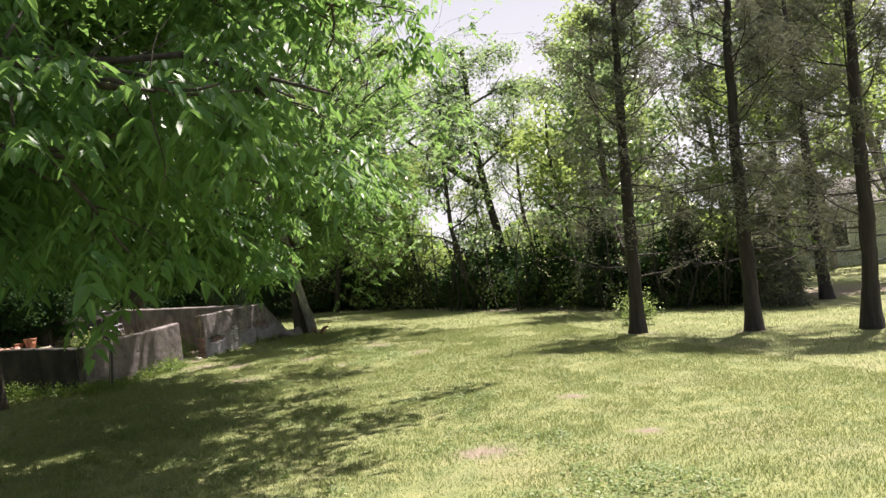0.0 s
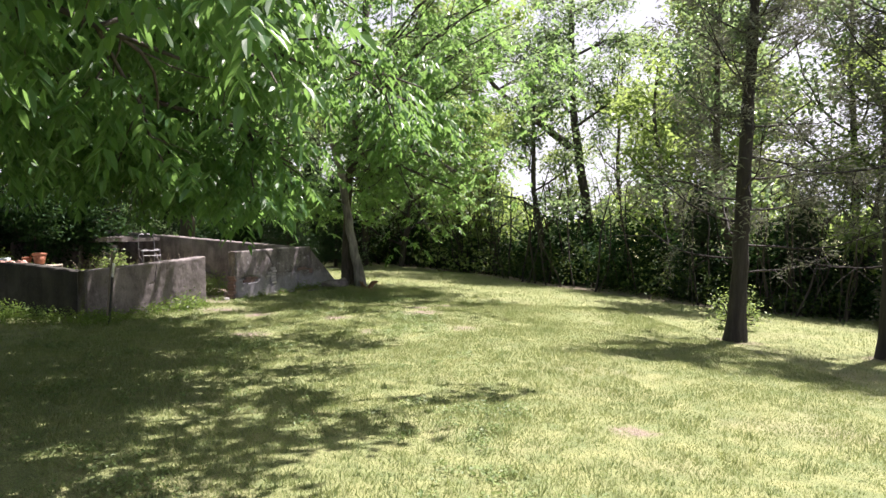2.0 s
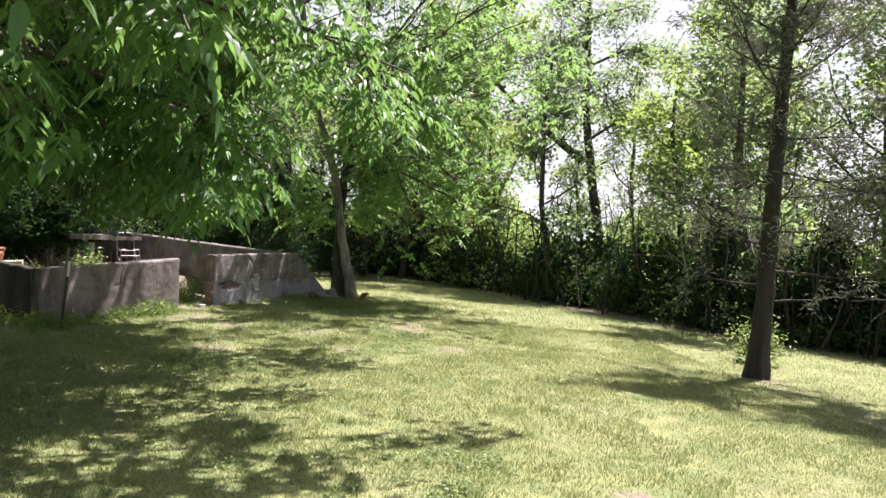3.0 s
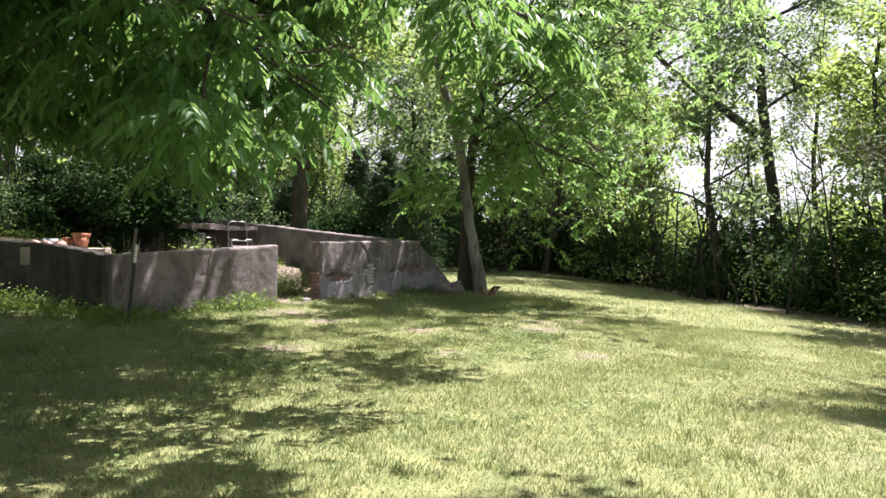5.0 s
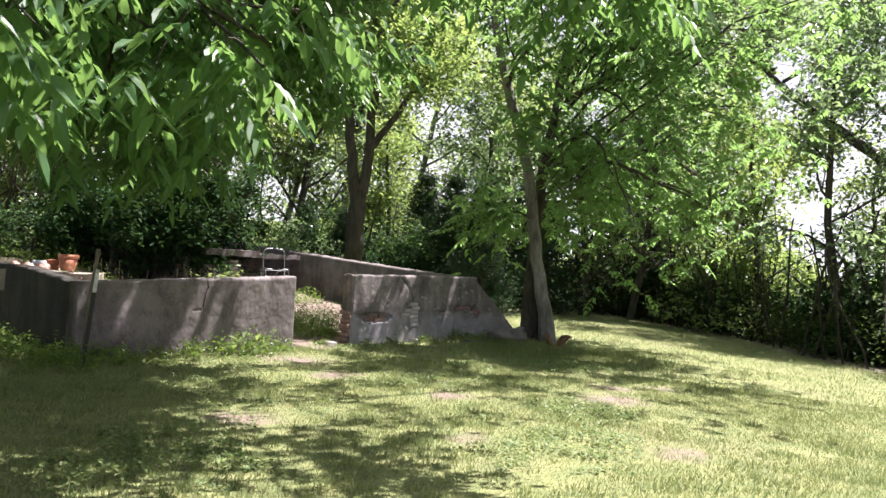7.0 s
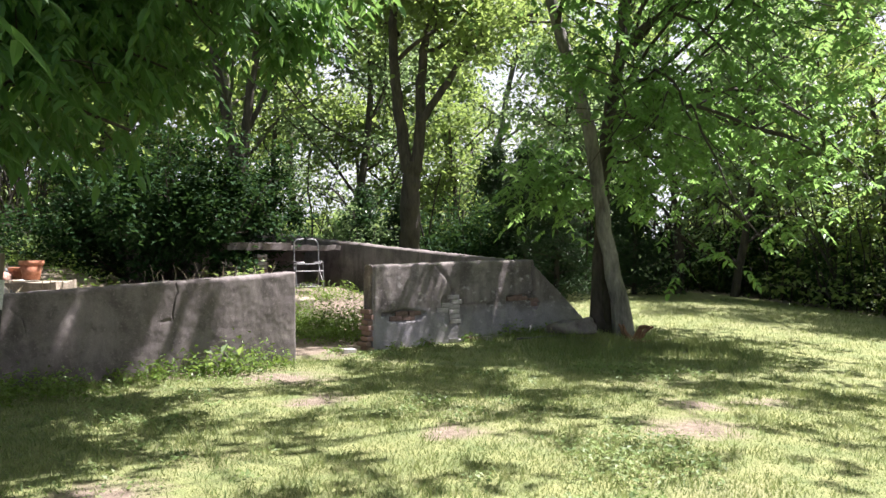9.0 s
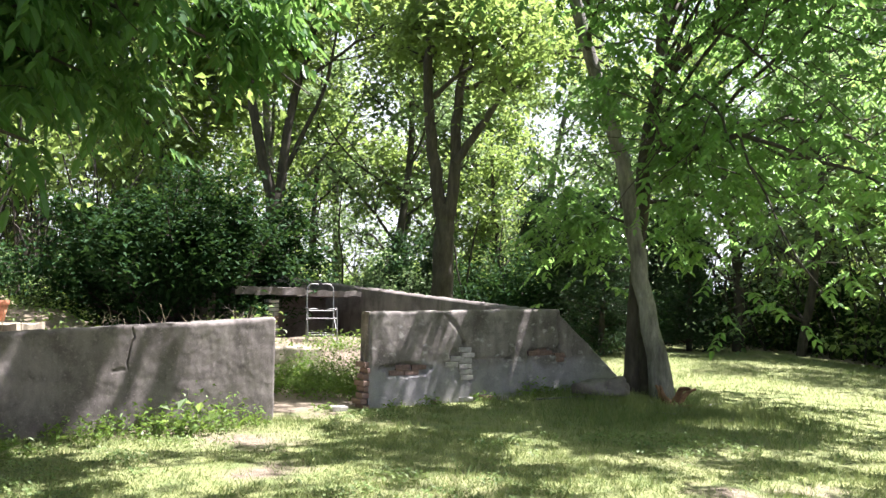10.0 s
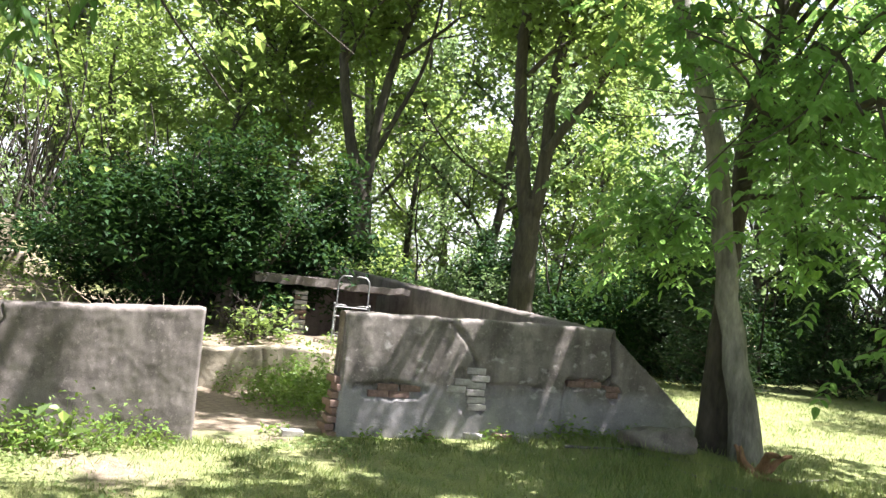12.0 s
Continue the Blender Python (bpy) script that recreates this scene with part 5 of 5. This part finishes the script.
saucer = thing("stone_saucer", (sx, sy, sz), "round pale stone saucer lying on a flat slab", "saucer")
part("saucer_dish", lathe("saucer_dish", [(0.12, 0.0), (0.14, 0.04), (0.12, 0.045), (0.10, 0.02), (0.001, 0.02)]), STONEWARE, saucer)
RUBBLE = plain("pink_rubble", (0.55, 0.28, 0.22), (0.74, 0.50, 0.42), 20.0, 0.9, 0.4)
rr = np.random.default_rng(5)
for i in range(6):
    x, y, z = flag_spot(-0.06 - 0.095 * i + rr.uniform(-0.03, 0.03), -0.12 + 0.24 * (i % 2) + rr.uniform(-0.03, 0.03))
    bm = bmesh.new()
    bmesh.ops.create_icosphere(bm, subdivisions=2, radius=0.075)
    for q in bm.verts:
        q.co *= 1 + 0.5 * noise.noise(q.co * 14 + Vector((i, 0, 0)))
        q.co.z = max(q.co.z * 0.8, -0.04)
    ob = part("broken_pot_shard", bm, RUBBLE)
    ob.matrix_basis = pose(x, y, z + 0.038, 0, 0, i * 50)
    tagged(ob, "pink piece of broken clay pot on a flat slab", "rubble", "broken clay pieces")

# lump of old concrete, and a rusty root at the walnut's foot
bm = bmesh.new()
bmesh.ops.create_icosphere(bm, subdivisions=4, radius=1)
for q in bm.verts:
    n_ = noise.noise(q.co * 1.6) * 0.16 + noise.noise(q.co * 6) * 0.04
    q.co = Vector((q.co.x * 0.38, q.co.y * 0.22, max(min(q.co.z, 0.62 + 0.3 * q.co.x), -0.2) * 0.22)) * (1 + n_ * 1.5)
lump = part("concrete_lump", mesh_bm("concrete_lump", bm, True), CONCRETE)
lump.matrix_basis = pose(-0.78, 17.62, gz(-0.78, 17.62) + 0.085, 0, 0, 18)
tagged(lump, "rounded lump of old grey concrete by the tree", "rubble")
RUST = plain("rotten_wood", (0.14, 0.07, 0.04), (0.31, 0.175, 0.105), 14.0, 0.9, 0.7, stretch=(1, 1, 0.3))
rootr = np.random.default_rng(8)
rb = (0.06, 17.8)
stump = thing("broken_root", (*rb, gz(*rb)), "splintered orange-brown root at the foot of the walnut", "stump")
for k, (w, ln) in enumerate([((-0.2, 0.1, 1), 0.32), ((0.55, -0.1, 0.8), 0.55), ((0.3, -0.5, 0.25), 0.4), ((-0.5, -0.3, 0.3), 0.35), ((0.4, 0.3, 0.6), 0.4)]):
    part("splinter", tube_mesh("splinter", [wiggle((0, 0, -0.02), w, ln, 0.06, rootr, 7, 0.2, 0.0, 0.25)], 7), RUST, stump)
for k, (x, y, a, ln) in enumerate([(-0.9, 17.3, 15, 0.9), (-0.6, 17.2, -10, 1.3), (0.3, 17.5, 40, 0.8), (-1.5, 17.0, 25, 0.7), (0.8, 16.6, 70, 0.6)]):
    way = (math.cos(radians(a)), math.sin(radians(a)), 0.0)
    p, rad = wiggle((0, 0, 0), way, ln, 0.016, rootr, 8, 0.12, 0.0, 0.4)
    p[:, 2] = [gz(x + q[0], y + q[1]) - gz(x, y) + 0.02 for q in p]
    ob = part("fallen_branch", tube_mesh("fallen_branch", [(p, rad)], 6), BARK_PALE)
    ob.matrix_basis = pose(x, y, gz(x, y))
    tagged(ob, "thin dead grey branch lying in the grass", "branch", "fallen branches")


# ---- weeds ----
def weeds(name, spots, leaf, size, label, seed, per=60):
    """Clumps of weeds: leaves about thin stalks; a spot is x, y, radius, height."""
    r = np.random.default_rng(seed)
    pts, stalks = [], []
    for x, y, rad, h in spots:
        n = int(per * rad * rad * 25 * max(0.4, h))
        a, q = r.uniform(0, 2 * np.pi, n), np.sqrt(r.uniform(0, 1, n)) * rad
        px, py = x + np.cos(a) * q, y + np.sin(a) * q
        top = h * (1 - 0.55 * (q / rad) ** 2) * r.uniform(0.5, 1.1, n)
        pts.append(np.stack([px, py, ground_height(px, py) + top * r.uniform(0.1, 1, n)], -1))
        for k in range(max(3, n // 22)):
            b = np.array([px[k], py[k], gz(px[k], py[k]) - 0.02])
            stalks.append(wiggle(b, (r.normal(0, 0.2), r.normal(0, 0.2), 1), top[k], 0.004, r, 4, 0.1))
    at = np.concatenate(pts)
    ob = tagged(part(name, leaf_mesh(name, at, size, r, droop=0.1, flat=0.45), leaf), label, "weeds", kind="stuff")
    tagged(part(name + "_stalks", tube_mesh(name + "_stalks", stalks, 3), LEAF_WEED), "thin green stalks of weeds", "weeds", kind="stuff")
    return ob


def foot(u, wall, out):
    """A spot at a wall's foot."""
    o, w = (A, W1) if wall == 1 else (C, W2)
    p = o + w * u + np.array([w[1], -w[0]]) * out
    return p[0], p[1]


wspots = [(*foot(u, 1, o), r, h) for u, o, r, h in [(0.1, 0.15, 0.3, 0.3), (0.5, 0.18, 0.25, 0.25), (1.1, 0.15, 0.2, 0.2), (1.5, 0.2, 0.22, 0.25), (1.75, 0.25, 0.32, 0.4), (2.05, 0.3, 0.32, 0.4), (2.35, 0.3, 0.34, 0.48), (2.7, 0.25, 0.3, 0.38), (2.95, 0.2, 0.18, 0.2)]]
wspots += [(*foot(u, 2, o), r, h) for u, o, r, h in [(0.3, 0.1, 0.15, 0.12), (0.8, 0.1, 0.2, 0.16), (1.6, 0.12, 0.2, 0.18), (2.3, 0.15, 0.24, 0.3), (2.6, 0.2, 0.2, 0.22), (3.2, 0.25, 0.25, 0.18), (4.1, 0.5, 0.3, 0.3)]]
wspots += [(-5.0, 17.0, 0.45, 0.6), (-4.3, 16.9, 0.4, 0.5), (-4.05, 16.6, 0.28, 0.35), (-4.7, 16.3, 0.3, 0.35), (-4.6, 16.75, 0.35, 0.5), (-5.5, 16.75, 0.35, 0.45), (-4.5, 17.35, 0.4, 0.55), (-5.3, 17.3, 0.3, 0.4), (-3.5, 15.2, 0.15, 0.15), (-3.9, 16.4, 0.35, 0.55), (-4.2, 16.1, 0.25, 0.35), (-4.6, 17.0, 0.4, 0.75), (-5.1, 17.4, 0.4, 0.7), (-3.8, 16.9, 0.35, 0.75), (-4.2, 17.2, 0.35, 0.75), (-5.5, 18.6, 0.4, 0.4), (-5.2, 19.0, 0.4, 0.4)]
wspots += [(-5.3, 11.3, 0.35, 0.4), (-4.9, 11.5, 0.3, 0.35), (-5.0, 10.9, 0.4, 0.3), (-4.5, 11.7, 0.3, 0.3), (-4.4, 12.5, 0.25, 0.3)]
wspots += [(-6.4, 11.4, 0.6, 0.4), (-7.2, 11.9, 0.7, 0.45), (-8.2, 12.4, 0.7, 0.4), (-5.6, 11.2, 0.4, 0.3)]
weeds("wall_weeds", wspots, LEAF_WEED, 0.055, "light green weeds growing at the foot of the walls", 131, 210)
weeds("broad_weeds", [(*foot(2.2, 1, 0.38), 0.22, 0.42), (*foot(1.95, 1, 0.42), 0.16, 0.3), (-5.1, 16.9, 0.25, 0.5)], LEAF_YOUNG, 0.13, "broad-leaved weed beside the concrete wall", 132, 40)
weeds("bank_weeds", [(-6.6, 17.3, 0.35, 0.25), (-7.0, 16.6, 0.5, 0.3), (-7.5, 17.2, 0.6, 0.35), (-8.0, 16.0, 0.7, 0.35), (-6.3, 18.3, 0.35, 0.3), (-7.0, 18.2, 0.4, 0.35), (-9.0, 16.0, 0.8, 0.4), (-10.0, 15.8, 0.8, 0.4), (-7.0, 14.6, 0.6, 0.3),
                    (-8.2, 14.6, 0.7, 0.35), (-5.6, 13.4, 0.4, 0.25), (-11.5, 17.2, 0.9, 0.5), (-12.2, 16.0, 0.9, 0.4), (-10.2, 19.8, 0.9, 0.6), (-9.0, 21.5, 0.9, 0.6), (-7.6, 22.6, 0.8, 0.5)], LEAF_WEED, 0.07, "weeds and seedlings on the earth bank", 133, 30)
shrub("sapling", (-6.75, 18.05, gz(-6.75, 18.05)), (0.5, 0.6, 0.75), 420, 0.10, LEAF_YOUNG, "leggy sapling with pale leaves before the dark cellar", 134, 7, "sapling")
STRAW = plain("dry_stalk", (0.36, 0.30, 0.20), (0.58, 0.50, 0.36), 20.0, 0.9, 0.2)
sr = np.random.default_rng(14)
dry = []
for k in range(46):
    s = sr.uniform(0.1, 3.1)
    b = A + W1 * s + np.array([-W1[1], W1[0]]) * sr.uniform(0.28, 0.6)
    dry.append(wiggle((b[0], b[1], 0.78), (sr.normal(0, 0.25), sr.normal(0, 0.25), 1), sr.uniform(0.25, 0.48), 0.005, sr, 6, 0.16, -0.03))
tagged(part("dry_stalks", tube_mesh("dry_stalks", dry, 4), STRAW), "dry bent weed stalks behind the concrete wall", "weeds", kind="stuff")


# ---- house beyond the cedars ----
SIDING = plain("pale_siding", (0.42, 0.45, 0.38), (0.52, 0.55, 0.47), 3.0, 0.7, 0.2, stretch=(1, 1, 8))
ROOFING = plain("roof_shingle", (0.10, 0.095, 0.09), (0.19, 0.18, 0.17), 8.0, 0.9, 0.5)
GLASS = plain("dark_glass", (0.03, 0.035, 0.04), (0.05, 0.055, 0.06), 3.0, 0.08, 0.0)
hx, hy = 28.5, 27.0
hz = gz(hx, hy)
house = thing("house", (hx, hy, hz), "low pale green house with a shallow roof beyond the trees", "house", turn=-39)
for k in range(15):
    bm = bmesh.new()
    box_bm(bm, (0, 0, 0.0 + k * 0.19), (10.0 + 0.02 * (k % 2), 6.0 + 0.02 * (k % 2), 0.188), 0, 0)
    part("board", bm, SIDING, house)
bm = bmesh.new()
v = [bm.verts.new(c) for c in [(-5.4, -3.5, 2.75), (5.4, -3.5, 2.75), (5.4, 0, 4.3), (-5.4, 0, 4.3), (-5.4, 3.5, 2.75), (5.4, 3.5, 2.75)]]
for q in ((0, 1, 2, 3), (3, 2, 5, 4), (0, 3, 4), (1, 5, 2), (0, 4, 5, 1)):
    bm.faces.new([v[i] for i in q])
part("roof", bm, ROOFING, house)
for wx in (-1.9, 1.6):
    bm = bmesh.new()
    for dx, dz, sx_, sz_ in ((0, 0.62, 1.0, 0.09), (0, -0.62, 1.0, 0.09), (-0.46, 0, 0.09, 1.2), (0.46, 0, 0.09, 1.2), (0, 0, 0.9, 0.05)):
        box_bm(bm, (wx + dx, -3.04, 1.5 + dz), (sx_, 0.09, sz_), 0, 0.01)
    win = part("window", bm, WHITE, house)
    bm = bmesh.new()
    box_bm(bm, (wx, -3.02, 1.5), (0.88, 0.03, 1.18), 0, 0)
    part("pane", bm, GLASS, win)
hp = (19.0, 21.3)
hyd = thing("water_spigot_post", (*hp, gz(*hp)), "short pale post standing in the far grass", "post")
bm = bmesh.new()
box_bm(bm, (0, 0, 0.3), (0.22, 0.22, 0.7), 0, 0.03)
part("post_body", bm, STONEWARE, hyd)
bm = bmesh.new()
box_bm(bm, (0, 0, 0.68), (0.28, 0.28, 0.06), 0, 0.02)
part("post_cap", bm, STONEWARE, hyd)

# ---- far field edge ----
fr = np.random.default_rng(61)
n = 26000
a = fr.uniform(-0.9, 1.15, n)
d = fr.uniform(85, 105, n)
h = fr.uniform(0, 1, n) * (5.5 + 2.5 * np.sin(a * 17) + 1.5 * np.sin(a * 41))
at = np.stack([np.sin(a) * d, np.cos(a) * d, h - 0.5], -1)
tagged(part("far_woods", leaf_mesh("far_woods", at, 1.1, fr, droop=0.1, width=0.8), LEAF_YOUNG), "hazy line of trees beyond the far field", "trees", kind="stuff")


# ---- grass ----
def grass(name, count, xr, yr, hgt, leaf, seed, label, mask):
    r = np.random.default_rng(seed)
    x, y = r.uniform(*xr, count), r.uniform(*yr, count)
    keep = mask(x, y, r)
    x, y = x[keep], y[keep]
    n = len(x)
    z = ground_height(x, y) - 0.005
    thick = np.array([0.75 + 0.5 * noise.noise((p * 0.8, q * 0.8, seed)) + 0.4 * noise.noise((p * 3.1, q * 3.1, seed)) for p, q in zip(x, y)])
    h = hgt * r.uniform(0.5, 1.3, n) * np.clip(0.8 + (thick - 0.75) * 1.1, 0.35, 1.5)
    ang = r.uniform(0, 2 * np.pi, n)
    lean = r.normal(0, 0.45, (n, 2)) * h[:, None]
    w = r.uniform(0.0035, 0.0065, n)
    dx, dy = np.cos(ang) * w, np.sin(ang) * w
    v = np.empty((n, 3, 3))
    v[:, 0] = np.stack([x - dx, y - dy, z], -1)
    v[:, 1] = np.stack([x + dx, y + dy, z], -1)
    v[:, 2] = np.stack([x + lean[:, 0], y + lean[:, 1], z + h], -1)
    me = mesh_of(name, v.reshape(-1, 3), [np.arange(n * 3).reshape(-1, 3)])
    return tagged(part(name, me, leaf), label, "grass", kind="stuff")


GRASS = leafy("grass_blade", (0.055, 0.125, 0.04), (0.285, 0.30, 0.135), (0.36, 0.42, 0.14), 0.4, 0.6)


def lawn_only(x, y, r):
    u, v = local(x, y)
    built = (u > -0.05) & (u < 8.6) & (v > -0.02)
    soil = soil_amount(x, y)
    return (~built) & (r.uniform(0, 1, len(x)) > soil * 1.7)


grass("lawn_grass", 430000, (-5.5, 6.0), (-4.5, 14.5), 0.042, GRASS, 141, "short mown grass blades of the lawn", lawn_only)
grass("lawn_grass_far", 230000, (-9, 16), (-2, 28), 0.065, GRASS, 142, "grass blades across the lawn", lambda x, y, r: lawn_only(x, y, r) & ((x > 5.8) | (y > 14) | (x < -5.3)) & (x < 13) & (np.abs(x - 4) < 14))
def tufty(x, y, r):
    t = np.array([noise.noise((p * 3.4, q * 3.4, 21.0)) + 0.6 * noise.noise((p * 9.0, q * 9.0, 4.0)) for p, q in zip(x, y)])
    return lawn_only(x, y, r) & (t > 0.18 + 0.25 * r.random(len(x)))


grass("lawn_tufts", 190000, (-6.2, 3.2), (0.0, 16.8), 0.085, GRASS, 145, "coarser darker tufts of grass in the shaded lawn", tufty)
grass("long_grass", 34000, (-2.0, 2.2), (15.4, 18.6), 0.13, GRASS, 143, "longer unmown grass about the walnut and wall", lambda x, y, r: lawn_only(x, y, r) & (np.exp(-((x - 0.1) ** 2 / 1.6 + (y - 17.1) ** 2 / 0.8)) > r.uniform(0, 1, len(x))))
grass("wall_grass", 22000, (-6.2, -0.5), (10.8, 18.3), 0.085, GRASS, 144, "long grass along the foot of the walls", lambda x, y, r: lawn_only(x, y, r) & (local(x, y)[1] > -0.35 - 0.3 * r.random(len(x))) & (local(x, y)[0] > -0.3))


# ---- clover in the lawn ----
kr = np.random.default_rng(151)
kx, ky = kr.uniform(-5.5, 1.2, 130000), kr.uniform(-4.5, 15.5, 130000)
patchy = np.array([noise.noise((p * 0.7, q * 0.7, 3.0)) + 0.7 * noise.noise((p * 2.6, q * 2.6, 8.0)) for p, q in zip(kx, ky)])
keep = (patchy > 0.2 + kr.uniform(0, 0.25, len(kx))) & lawn_only(kx, ky, kr)
kx, ky, patchy = kx[keep], ky[keep], patchy[keep]
kz = ground_height(kx, ky) + kr.uniform(0.012, 0.05, len(kx)) * np.clip(0.5 + patchy * 1.4, 0.4, 1.5)
CLOVER = leafy("clover_leaf", (0.07, 0.135, 0.042), (0.22, 0.28, 0.10), (0.32, 0.42, 0.13), 0.3, 0.5)
tagged(part("clover", leaf_mesh("clover", np.stack([kx, ky, kz], -1), 0.034, kr, droop=0.0, width=0.8, flat=0.7), CLOVER), "patches of low clover and plantain among the grass", "clover", kind="stuff")
